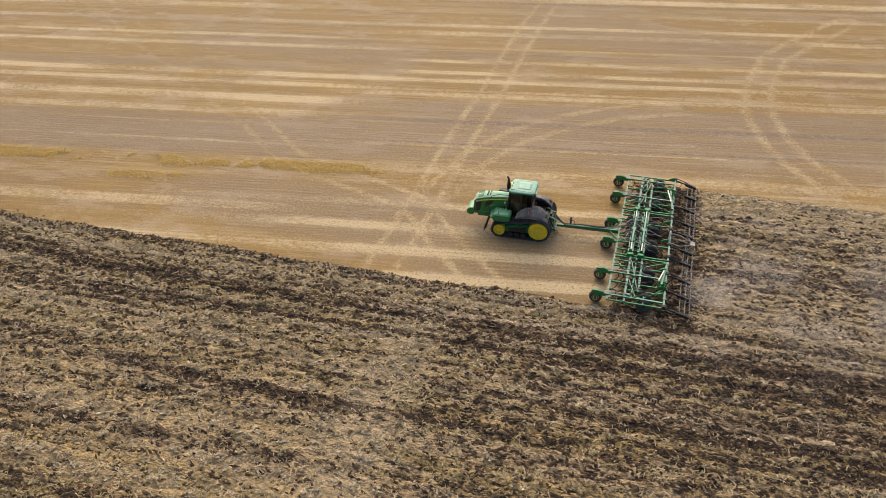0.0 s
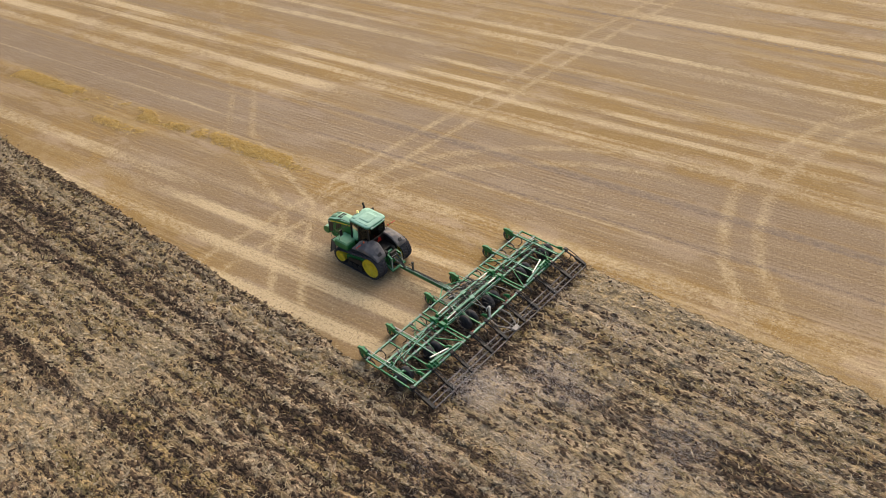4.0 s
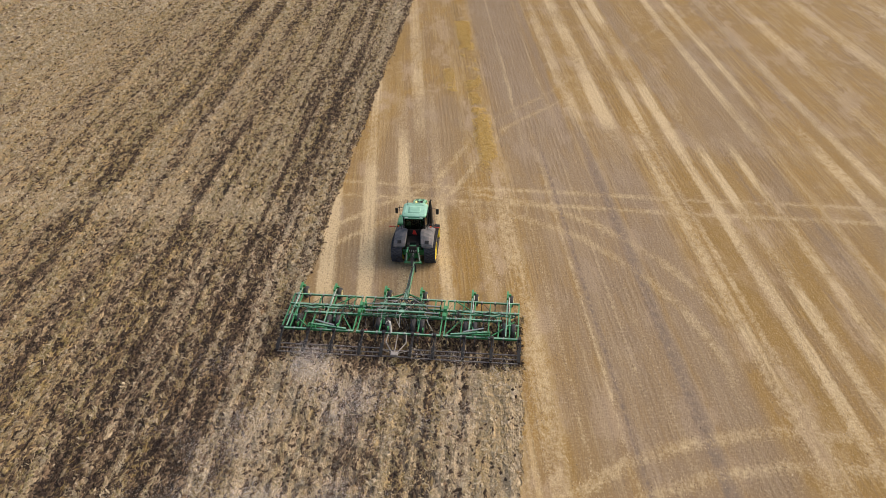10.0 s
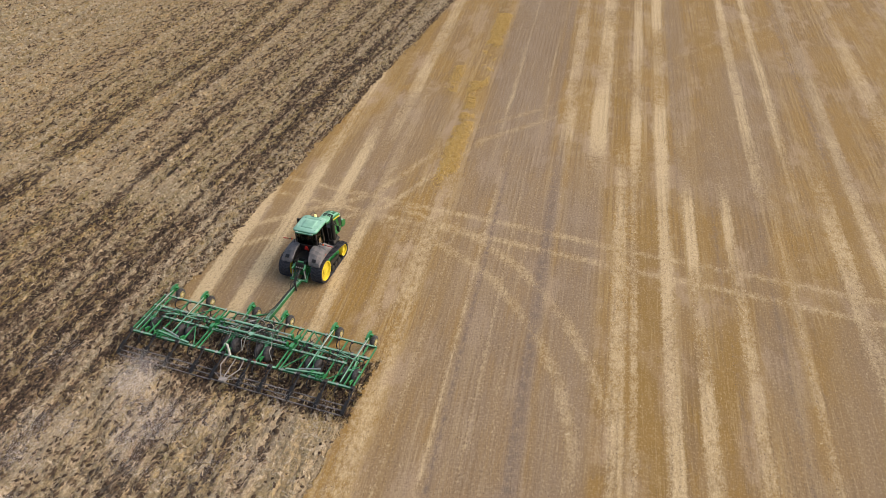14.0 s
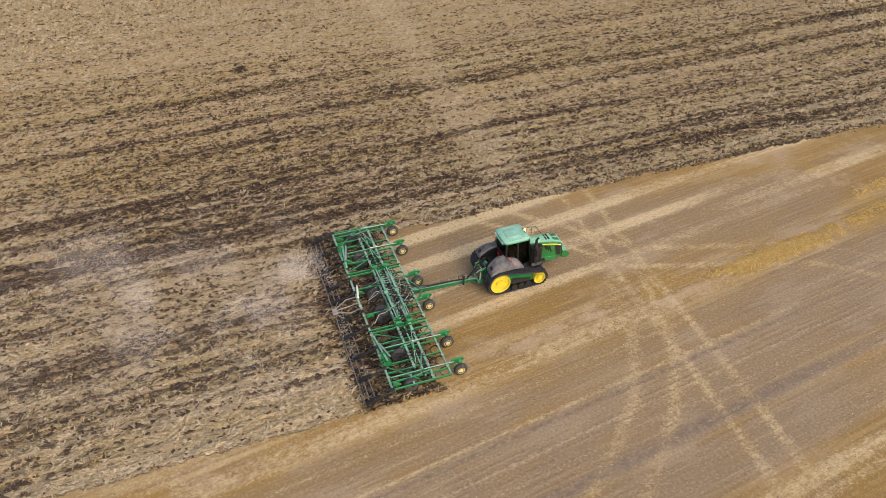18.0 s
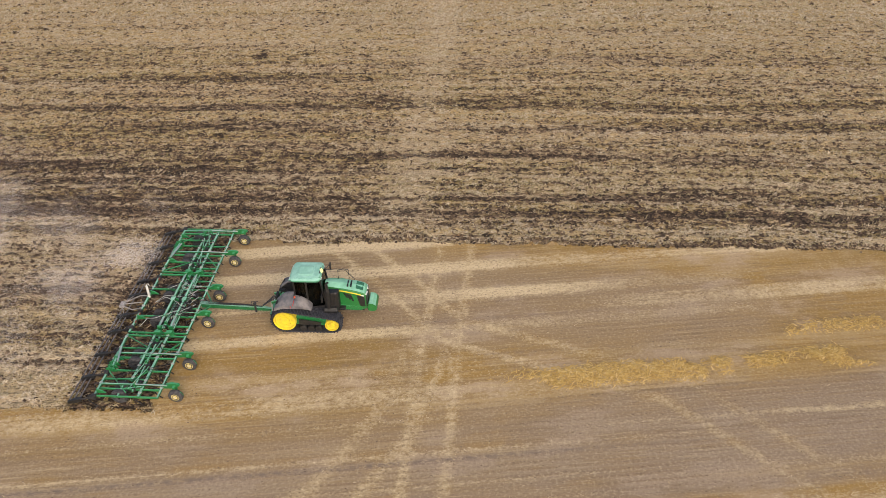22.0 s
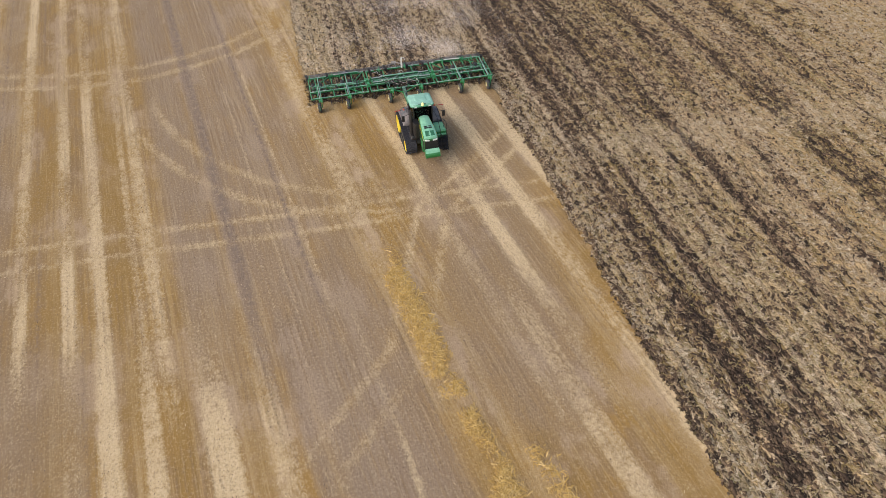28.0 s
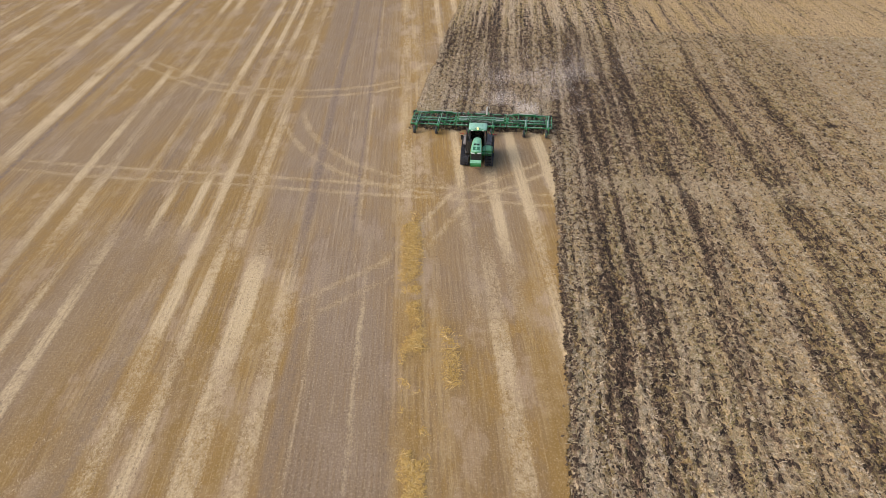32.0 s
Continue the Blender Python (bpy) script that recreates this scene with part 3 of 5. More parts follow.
def dashes(x, y):
    """The broken tilth: short dark rows (1) between paler ridges (0), drawn out along the pass."""
    across = x + 0.03 * y + 0.10 * (rough_field(x, y, 1.6, 74) - 0.5)
    d = 0.52 * rough_field(across, y * 0.45, 0.21, 70) + 0.30 * rough_field(x, y * 0.6, 0.12, 71) + 0.18 * rough_field(across, y * 0.12, 0.42, 72)
    return d + 0.34 * (soil_lanes(x, y) - 0.45)


def on_ridges(low, high):
    """Pale pieces: on the ridges, few in the dark rows."""
    def keep(x, y):
        return ease(tilled_depth(x, y), -0.1, 0.15) * (low + (high - low) * ease(dashes(x, y), 0.56, 0.42))
    return keep


def in_rows(low, high):
    """Dark pieces: in the rows, few on the ridges."""
    def keep(x, y):
        return ease(tilled_depth(x, y), -0.1, 0.15) * (low + (high - low) * ease(dashes(x, y), 0.46, 0.60))
    return keep


def row_tone(x, y):
    return 0.55 * soil_lanes(x, y) + 1.5 * (dashes(x, y) - 0.40)


def edge_of_tilled(x, y):
    return ease(y, -4, 0) * np.exp(-((tilled_depth(x, y) - 0.3) / 0.28) ** 2)


def on_swaths(x, y):
    straw = stubble_cover(x, y)[0]
    return (tilled_depth(x, y) < -0.1) * np.clip(0.01 + 0.95 * straw, 0, 1)


def on_furrows(x, y):
    straw, gold, earth, dark = stubble_cover(x, y)
    return (tilled_depth(x, y) < -0.1) * np.clip(0.03 + 0.40 * straw + 0.9 * dark + 0.22 * earth, 0, 1)


def crowns(x, y):
    return on_ridges(0.16, 0.80)(x, y) * (1 - 0.5 * ease(-y, 6, 9) * ease(x, -7.8, -7.0))


TILLED = (-44, 8, -46, 50)
strew("stubble_crowns", 125000, TUFTS, TUFT, ((0.08, 0.15), (0.13, 0.26), (0.05, 0.10)), TILLED, crowns, "torn-up brown stubble crowns on the tilled land", "stubble", 56, 0.3, 0.9, row_tone)
strew("distant_crowns", 40000, TUFTS, SMALL_TUFT, ((0.14, 0.27), (0.16, 0.34), (0.07, 0.16)), (-74, -44, -46, 50), crowns, "torn-up stubble crowns on the tilled land further off", "stubble", 59, 0.3, 0.9, row_tone)
strew("distant_clods", 26000, CLOD, LUMP, ((0.08, 0.18), (0.10, 0.26), (0.07, 0.14)), (-74, -44, -46, 50), in_rows(0.04, 0.8), "dark clods on the tilled land further off", "clods", 60, 0.25)
strew("distant_straw", 60000, STRAW, SLIVER, ((0.03, 0.07), (0.15, 0.40), (0.05, 0.14)), (-74, -44, -46, 50), on_ridges(0.08, 0.95), "chopped straw on the tilled land further off", "straw", 57, 0.2, 1.1)
FAR_END = (-74, -5, 50, 84)
strew("distant_crowns", 46000, TUFTS, SMALL_TUFT, ((0.14, 0.27), (0.18, 0.36), (0.07, 0.16)), FAR_END, crowns, "torn-up stubble crowns where the tilled land runs off", "stubble", 64, 0.3, 0.9, row_tone)
strew("distant_clods", 40000, CLOD, LUMP, ((0.08, 0.17), (0.12, 0.30), (0.07, 0.14)), FAR_END, in_rows(0.04, 0.8), "dark clods where the tilled land runs off", "clods", 65, 0.25)
strew("soil_clods", 150000, CLOD, LUMP, ((0.05, 0.10), (0.09, 0.21), (0.05, 0.12)), TILLED, in_rows(0.04, 0.95), "dark broken clods lying on the tilled soil", "clods", 51, 0.25)
strew("edge_clods", 5200, CLOD, LUMP, ((0.05, 0.14),) * 3, (-8.6, -6.2, -4, 60), edge_of_tilled, "dark clods thrown up along the tilled edge", "clods", 52, 0.25)
strew("loose_straw", 190000, STRAW, SLIVER, ((0.015, 0.035), (0.07, 0.20), (0.03, 0.10)), TILLED, on_ridges(0.06, 0.95), "pale chopped straw lying over the tilled soil", "straw", 53, 0.2, 1.1)
strew("straw_litter", 150000, LITTER, SLIVER, ((0.008, 0.018), (0.04, 0.11), (0.008, 0.02)), (-8, 40, -30, 50), on_swaths, "pale cut straw lying along the swaths and wheel tracks", "straw", 54, 0.2, 0.5)
strew("stubble_crumbs", 130000, CRUMB, LUMP, ((0.015, 0.03), (0.025, 0.07), (0.008, 0.02)), (-8, 40, -30, 50), on_furrows, "dark crumbs of soil among the stubble rows", "crumbs", 58, 0.2, 0.4)
strew("chaff_heaps", 150000, HEAP, SLIVER, ((0.014, 0.03), (0.08, 0.22), (0.02, 0.07)), (-6, 8, 10, 48), heap_place, "golden heaps of chaff left along the stubble", "chaff", 55, 0.2, 0.9)


def dust_cloud():
    """Fine dust that hangs low over the freshly tilled strip: countless flakes, far smaller than they can be told apart."""
    rng = np.random.RandomState(61)
    n = 1150000
    back = rng.beta(1.2, 2.6, n) * 30
    x = rng.normal(0, 1, n) * (3.6 + 0.10 * back) - 0.32 * back - 1.8
    y = -9.6 - back
    thick = rough_field(x, y, 3.2, 62) * 0.7 + rough_field(x, y, 1.3, 63) * 0.5
    ok = rng.rand(n) < ease(thick, 0.45, 0.95)
    x, y, back = x[ok], y[ok], back[ok]
    n = len(x)
    z = 0.25 + rng.rand(n) ** 1.6 * (0.7 + 0.06 * back)
    corners = rng.normal(0, 0.0065, (n, 3, 3)) + np.stack([x, y, z], 1)[:, None]
    me = bpy.data.meshes.new("dust_cloud")
    me.vertices.add(3 * n)
    me.vertices.foreach_set("co", corners.astype(np.float32).ravel())
    me.loops.add(3 * n)
    me.loops.foreach_set("vertex_index", np.arange(3 * n, dtype=np.int32))
    me.polygons.add(n)
    me.polygons.foreach_set("loop_start", np.arange(0, 3 * n, 3, dtype=np.int32))
    me.update(calc_edges=True)
    me.materials.append(DUST)
    return tagged(new("dust_cloud", me), "thin pale dust drifting behind the cultivator", "dust", kind="stuff")


dust_cloud()



# ---- tools for building parts ----
def part(name, bm, material, parent, label="", smooth=False):
    me = bpy.data.meshes.new(name)
    bmesh.ops.recalc_face_normals(bm, faces=bm.faces)
    bm.to_mesh(me)
    bm.free()
    me.materials.append(material)
    if smooth:
        me.polygons.foreach_set("use_smooth", [True] * len(me.polygons))
    ob = new(name, me)
    ob.parent = parent
    return tagged(ob, label)


def thing(name, label, category, x=0, y=0, z=0, group=""):
    return tagged(new(name), label, category, group) if not (x or y or z) else placed(tagged(new(name), label, category, group), x, y, z)


def placed(ob, x, y, z):
    ob.location = (x, y, z)
    return ob


def bar(p, q, w, h, bm=None, chamfer=0.0):
    """A square tube from p to q, w across and h high."""
    bm = bm or bmesh.new()
    p, q = Vector(p), Vector(q)
    d = (q - p).normalized()
    side = d.cross(Vector((0, 0, 1)))
    side = side.normalized() if side.length > 1e-3 else Vector((1, 0, 0))
    up = side.cross(d)
    ring = [(-1, -1), (1, -1), (1, 1), (-1, 1)]
    if chamfer:
        k = 1 - chamfer
        ring = [(-k, -1), (k, -1), (1, -k), (1, k), (k, 1), (-k, 1), (-1, k), (-1, -k)]
    a = [bm.verts.new(p + side * i * w / 2 + up * j * h / 2) for i, j in ring]
    b = [bm.verts.new(q + side * i * w / 2 + up * j * h / 2) for i, j in ring]
    n = len(ring)
    for i in range(n):
        bm.faces.new((a[i], a[(i + 1) % n], b[(i + 1) % n], b[i]))
    bm.faces.new(a[::-1])
    bm.faces.new(b)
    return bm


def rod(points, r, n=6, bm=None):
    """A round bar or hose along the points."""
    bm = bm or bmesh.new()
    pts = [Vector(p) for p in points]
    rings = []
    for i, p in enumerate(pts):
        d = (pts[min(i + 1, len(pts) - 1)] - pts[max(i - 1, 0)]).normalized()
        s = d.cross(Vector((0, 0, 1)))
        s = s.normalized() if s.length > 1e-3 else Vector((1, 0, 0))
        t = s.cross(d)
        rings.append([bm.verts.new(p + (s * math.cos(2 * math.pi * k / n) + t * math.sin(2 * math.pi * k / n)) * r) for k in range(n)])
    for a, b in zip(rings, rings[1:]):
        for k in range(n):
            bm.faces.new((a[k], a[(k + 1) % n], b[(k + 1) % n], b[k]))
    bm.faces.new(rings[0][::-1])
    bm.faces.new(rings[-1])
    return bm


def lathe(profile, centre, axis="x", n=24, bm=None):
    """A closed turned shape: profile of (radius, offset along the axis)."""
    bm = bm or bmesh.new()
    c = Vector(centre)
    rings = []
    for r, o in profile:
        ring = []
        for k in range(n):
            a = 2 * math.pi * k / n
            v = {"x": (o, r * math.cos(a), r * math.sin(a)), "y": (r * math.cos(a), o, r * math.sin(a)), "z": (r * math.cos(a), r * math.sin(a), o)}[axis]
            ring.append(bm.verts.new(c + Vector(v)))
        rings.append(ring)
    for a, b in zip(rings, rings[1:]):
        for k in range(n):
            bm.faces.new((a[k], a[(k + 1) % n], b[(k + 1) % n], b[k]))
    bm.faces.new(rings[0][::-1])
    bm.faces.new(rings[-1])
    return bm


def loft(sections, bm=None):
    """Skin over cross sections that have the same number of corners."""
    bm = bm or bmesh.new()
    rings = [[bm.verts.new(p) for p in s] for s in sections]
    n = len(rings[0])
    for a, b in zip(rings, rings[1:]):
        for k in range(n):
            bm.faces.new((a[k], a[(k + 1) % n], b[(k + 1) % n], b[k]))
    bm.faces.new(rings[0][::-1])
    bm.faces.new(rings[-1])
    return bm


def block(lo, hi, bevel=0.03, bm=None):
    made = bmesh.new()
    bmesh.ops.create_cube(made, size=1, matrix=Matrix.LocRotScale([(a + b) / 2 for a, b in zip(lo, hi)], None, [b - a for a, b in zip(lo, hi)]))
    if bevel:
        bmesh.ops.bevel(made, geom=made.edges[:], offset=bevel, segments=2, profile=0.6, affect="EDGES")
    if bm is None:
        return made
    me = bpy.data.meshes.new("tmp")
    made.to_mesh(me)
    made.free()
    bm.from_mesh(me)
    bpy.data.meshes.remove(me)
    return bm


def rounded(x0, x1, y0, y1, z, r, k=4):
    """A rounded rectangle at height z."""
    out = []
    for cx, cy, a0 in ((x1 - r, y1 - r, 0), (x0 + r, y1 - r, 90), (x0 + r, y0 + r, 180), (x1 - r, y0 + r, 270)):
        for i in range(k):
            a = radians(a0 + 90 * i / (k - 1))
            out.append((cx + r * math.cos(a), cy + r * math.sin(a), z))
    return out


def plate(outline, x, thick, bm=None):
    """A flat plate across x, from corners (y, z)."""
    return loft([[(x - thick / 2, y, z) for y, z in outline], [(x + thick / 2, y, z) for y, z in outline]], bm)


# ---- the tracked tractor ----
def belt_outline(grow=0.0, n=14):
    """The loop round the drive wheel and the idler, as (y, z)."""
    (y0, z0, r0), (y1, z1, r1) = (0.0, 0.80, 0.80 + grow), (2.62, 0.54, 0.54 + grow)
    d = math.hypot(y1 - y0, z1 - z0)
    tilt, lean = math.atan2(z1 - z0, y1 - y0), math.acos((r0 - r1) / d)
    back_a = np.linspace(tilt + lean, tilt - lean + 2 * math.pi, n)
    front_a = np.linspace(tilt - lean, tilt + lean, n)
    return [(y0 + r0 * math.cos(a), z0 + r0 * math.sin(a)) for a in back_a] + [(y1 + r1 * math.cos(a), z1 + r1 * math.sin(a)) for a in front_a]


def along_loop(points, step):
    """Places and directions at even steps round a closed loop."""
    pts = [Vector((0, y, z)) for y, z in points]
    pts.append(pts[0])
    lengths = [(b - a).length for a, b in zip(pts, pts[1:])]
    total = sum(lengths)
    count = int(total / step)
    out = []
    for i in range(count):
        s, k = i * total / count, 0
        while s > lengths[k]:
            s -= lengths[k]
            k += 1
        d = (pts[k + 1] - pts[k]).normalized()
        out.append((pts[k] + d * s, d))
    return out


def track_unit(parent, s):
    """One rubber track; s is -1 on the near side of the tilled land, +1 on the other."""
    xc, half = s * 1.12, 0.38
    outer, inner = belt_outline(-0.03), belt_outline(-0.085)
    bm = bmesh.new()
    rings = []
    for loop, x in ((outer, xc - half), (outer, xc + half), (inner, xc + half), (inner, xc - half)):
        rings.append([bm.verts.new((x, y, z)) for y, z in loop])
    rings.append(rings[0])
    n = len(outer)
    for a, b in zip(rings, rings[1:]):
        for k in range(n):
            bm.faces.new((a[k], a[(k + 1) % n], b[(k + 1) % n], b[k]))
    belt = part("track_belt", bm, TREAD, parent, "dusty black rubber track belt")
    for p, d in along_loop(belt_outline(-0.03), 0.19):
        out = Vector((0, d.z, -d.y))
        if (p - Vector((0, 1.3, 0.7))).dot(out) < 0:
            out = -out
        for e in (-1, 1):
            bm = bmesh.new()
            shift = d * (0.095 if e > 0 else 0)
            a = p + shift + Vector((xc + e * 0.03, 0, 0)) + d * 0.10
            b = p + shift + Vector((xc + e * half, 0, 0)) - d * 0.06
            w = d * 0.035
            lo = [bm.verts.new(v - out * 0.01) for v in (a - w, a + w, b + w, b - w)]
            hi = [bm.verts.new(v + out * 0.055) for v in (a - w * 0.7, a + w * 0.7, b + w * 0.7, b - w * 0.7)]
            bm.faces.new(hi)
            bm.faces.new(lo[::-1])
            for k in range(4):
                bm.faces.new((lo[k], lo[(k + 1) % 4], hi[(k + 1) % 4], hi[k]))
            part("tread_lug", bm, TREAD, belt)
    for name, y, z, r in (("drive_wheel", 0.0, 0.80, 0.645), ("idler_wheel", 2.62, 0.54, 0.385)):
        x0 = xc - half + 0.02
        face = [(r * 0.99, x0 - xc + 0.06), (r, x0 - xc), (r * 0.90, x0 - xc), (r * 0.84, x0 - xc + 0.13), (r * 0.40, x0 - xc + 0.15), (r * 0.36, x0 - xc + 0.05), (0.05, x0 - xc + 0.03)]
        profile = face[::-1] + [(a, -o) for a, o in face]
        wheel = part(name, lathe(profile, (xc, y, z), n=32), YELLOW, parent, "yellow steel wheel inside the track", smooth=False)
        for k in range(8):
            a = 2 * math.pi * k / 8
            c = (xc + s * (half - 0.155), y + 0.55 * r * math.cos(a), z + 0.55 * r * math.sin(a))
            part("wheel_bolt", lathe([(0.028, -0.03), (0.028, 0.03)], c, n=6), YELLOW, wheel)
    for y in (0.98, 1.42, 1.86):
        z = 0.26
        part("mid_roller", lathe([(0.05, -0.33), (0.19, -0.33), (0.21, -0.28), (0.21, 0.28), (0.19, 0.33), (0.05, 0.33)], (xc, y, z), n=18), BLACK, parent, "black mid roller of the track")
    frame_bm = loft([[(xc - 0.16, y, a), (xc + 0.16, y, a), (xc + 0.16, y, b), (xc - 0.16, y, b)] for y, a, b in ((0.55, 0.45, 0.95), (1.1, 0.42, 0.98), (1.9, 0.40, 0.85), (2.4, 0.42, 0.66))])
    part("track_frame", frame_bm, BRACKET, parent, "green undercarriage frame")
    shield = plate([(0.75, 0.55), (1.95, 0.5), (2.05, 0.72), (0.8, 0.95)], xc + s * 0.27, 0.03)
    part("side_shield", shield, BLACK, parent)


def fender(parent, s):
    """A dome of flat facets over the back half of a track."""
    sections = []
    for y, xi, top, edge, skirt in ((-0.56, 0.56, 1.56, 1.50, 1.42), (-0.50, 0.52, 1.72, 1.62, 1.48), (-0.10, 0.46, 2.08, 1.82, 1.60), (0.16, 0.44, 2.19, 1.90, 1.64), (0.52, 0.46, 2.21, 1.92, 1.65), (0.66, 0.74, 2.20, 1.92, 1.65), (1.00, 0.80, 2.16, 1.88, 1.64), (1.30, 0.78, 1.96, 1.76, 1.60), (1.56, 0.78, 1.64, 1.60, 1.54)):
        shoulder = xi + 0.30 * (1.30 - xi)
        sections.append([(s * a, y, z) for a, z in ((xi, top - 0.05), (xi + 0.05, top), (shoulder, top - 0.02), (shoulder + 0.55 * (1.30 - shoulder), top - 0.45 * (top - edge)), (1.29, edge), (1.33, edge - 0.05), (1.34, skirt), (1.28, skirt), (1.20, edge - 0.12), (xi + 0.04, top - 0.14))])
    ob = part("fender", loft(sections), FENDER, parent, "dusty grey plastic fender over the track")
    liner = loft([[(s * 0.50, y, a), (s * 0.55, y, a), (s * 0.55, y, b), (s * 0.50, y, b)] for y, a, b in ((-0.50, 1.35, 1.60), (-0.2, 1.0, 1.86), (0.4, 0.95, 2.04), (1.05, 1.0, 1.90))])
    part("fender_liner", liner, BLACK, ob)
    lamp = loft([[(s * x, y, z) for x, z in ((0.80, c), (1.06, c - 0.04), (1.06, c + 0.04), (0.80, c + 0.08))] for y, c in ((-0.50, 1.66), (-0.37, 1.80))])
    part("rear_lamp", lamp, BLACK, ob, "small dark lamp let into the fender")
    grip = rod([(s * 0.86, 0.55, 2.14), (s * 0.88, 0.58, 2.30), (s * 0.92, 0.90, 2.28), (s * 0.92, 0.94, 2.08)], 0.018)
    part("grab_rail", grip, BLACK, ob)
    part("side_reflector", bar((s * 1.325, 0.42, 1.70), (s * 1.325, 0.42, 1.82), 0.03, 0.03), RED, ob, "small dull red reflector")


def cab(parent):
    part("cab_floor", block((-0.72, 0.45, 1.15), (0.72, 2.25, 1.32), 0.03), BLACK, parent)
    low = {"rl": (-0.72, 0.62), "rr": (0.72, 0.62), "ml": (-0.84, 1.35), "mr": (0.84, 1.35), "fl": (-0.62, 2.28), "fr": (0.62, 2.28)}
    high = {"rl": (-0.70, 0.62), "rr": (0.70, 0.62), "ml": (-0.78, 1.32), "mr": (0.78, 1.32), "fl": (-0.66, 2.1), "fr": (0.66, 2.1)}
    for k in low:
        part("cab_pillar", bar((*low[k], 1.25), (*high[k], 3.16), 0.09, 0.09, chamfer=0.3), BLACK, parent)
    for a, b in (("rl", "rr"), ("rr", "mr"), ("mr", "fr"), ("fr", "fl"), ("fl", "ml"), ("ml", "rl")):
        pa, pb, qa, qb = (Vector((*low[a], 1.38)), Vector((*low[b], 1.38)), Vector((*high[a], 3.12)), Vector((*high[b], 3.12)))
        if a + b == "rlrr":
            pa.z = pb.z = 2.1
        out = (pb - pa).cross(Vector((0, 0, 1))).normalized() * 0.006
        pane = part("window_pane", loft([[p - out for p in (pa, pb, qb, qa)], [p + out for p in (pa, pb, qb, qa)]]), GLASS, parent, "tinted cab window glass")
        pane.visible_shadow = False
    part("rear_wall", block((-0.70, 0.56, 1.25), (0.70, 0.63, 2.1), 0.02), BLACK, parent)
    part("seat_base", block((-0.27, 1.0, 1.32), (0.27, 1.5, 1.72), 0.06), SEAT, parent)
    part("seat_back", block((-0.26, 0.88, 1.68), (0.26, 1.04, 2.52), 0.06), SEAT, parent)
    part("console", block((-0.25, 1.9, 1.32), (0.25, 2.15, 2.0), 0.06), BLACK, parent)
    part("steering_wheel", lathe([(0.19, -0.015), (0.22, -0.015), (0.22, 0.015), (0.19, 0.015)], (0, 1.82, 2.08), "z", 20), BLACK, parent)
    roof = loft([rounded(-0.72, 0.72, 0.60, 2.04, 3.11, 0.16), rounded(-0.81, 0.81, 0.47, 2.12, 3.14, 0.20), rounded(-0.84, 0.84, 0.43, 2.15, 3.19, 0.24), rounded(-0.83, 0.83, 0.44, 2.14, 3.245, 0.24), rounded(-0.76, 0.76, 0.52, 2.07, 3.285, 0.22), rounded(-0.60, 0.60, 0.66, 1.92, 3.31, 0.18), rounded(-0.30, 0.30, 0.92, 1.66, 3.325, 0.14)])
    roof_ob = part("roof", roof, ROOF, parent, "green moulded cab roof with sky glare painted on top", smooth=True)
    part("roof_hatch", loft([rounded(-0.44, 0.44, 0.78, 1.66, 3.295, 0.12), rounded(-0.42, 0.42, 0.80, 1.64, 3.334, 0.12), rounded(-0.30, 0.30, 0.90, 1.54, 3.340, 0.10)]), ROOF, roof_ob, smooth=True)
    part("roof_cap", loft([rounded(-0.62, 0.62, 1.74, 2.10, 3.25, 0.10), rounded(-0.60, 0.60, 1.76, 2.08, 3.322, 0.10), rounded(-0.50, 0.50, 1.80, 2.02, 3.335, 0.08)]), ROOF, roof_ob, smooth=True)
    part("rear_lip", block((-0.62, 0.36, 3.10), (0.62, 0.50, 3.16), 0.02), ROOF, roof_ob)
    for s in (-1, 1):
        part("roof_rib", block((s * 0.62 - 0.035, 0.70, 3.28), (s * 0.62 + 0.035, 1.70, 3.315), 0.012), ROOF, roof_ob)
        for y in (0.40, 2.13):
            part("work_lamp", block((s * 0.50 - 0.10, y, 3.15), (s * 0.50 + 0.10, y + 0.04, 3.21), 0.012), LAMP, roof_ob)
    part("beacon", lathe([(0.075, -0.06), (0.08, 0.06), (0.07, 0.13), (0.03, 0.16)], (0.0, 2.10, 3.30), "z", 12), AMBER, roof_ob, "pale yellow beacon")
    for s in (-1, 1):
        part("roof_slot", block((s * 0.16 - 0.10, 2.00, 3.31), (s * 0.16 + 0.10, 2.05, 3.345), 0.008), BLACK, roof_ob)
    sign = loft([[(-0.15, 0.46, 1.84), (0.15, 0.46, 1.84), (0.06, 0.46, 2.12), (-0.06, 0.46, 2.12)], [(-0.15, 0.42, 1.84), (0.15, 0.42, 1.84), (0.06, 0.42, 2.12), (-0.06, 0.42, 2.12)]])
    part("warning_triangle", sign, RED, parent, "red slow-vehicle triangle")
    for s in (-1, 1):
        arm = part("lamp_arm", bar((s * 0.72, 0.66, 2.32), (s * 1.72, 0.70, 2.24), 0.022, 0.022), BLACK, parent)
        part("reflector_strip", bar((s * 1.36, 0.682, 2.272), (s * 1.74, 0.696, 2.243), 0.03, 0.045), RED, arm, "red reflector strip")
        part("marker_lamp", block((s * 1.10 - 0.05, 0.64, 2.25), (s * 1.10 + 0.05, 0.72, 2.36), 0.02), ORANGE, arm, "orange marker lamp")
        mirror_arm = part("mirror_arm", rod([(s * 0.72, 2.12, 2.80), (s * 1.15, 2.28, 2.80), (s * 1.40, 2.28, 2.70)], 0.018), BLACK, parent)
        part("mirror", block((s * 1.42 - 0.10, 2.24, 2.30), (s * 1.42 + 0.10, 2.31, 2.74), 0.02), BLACK, mirror_arm)


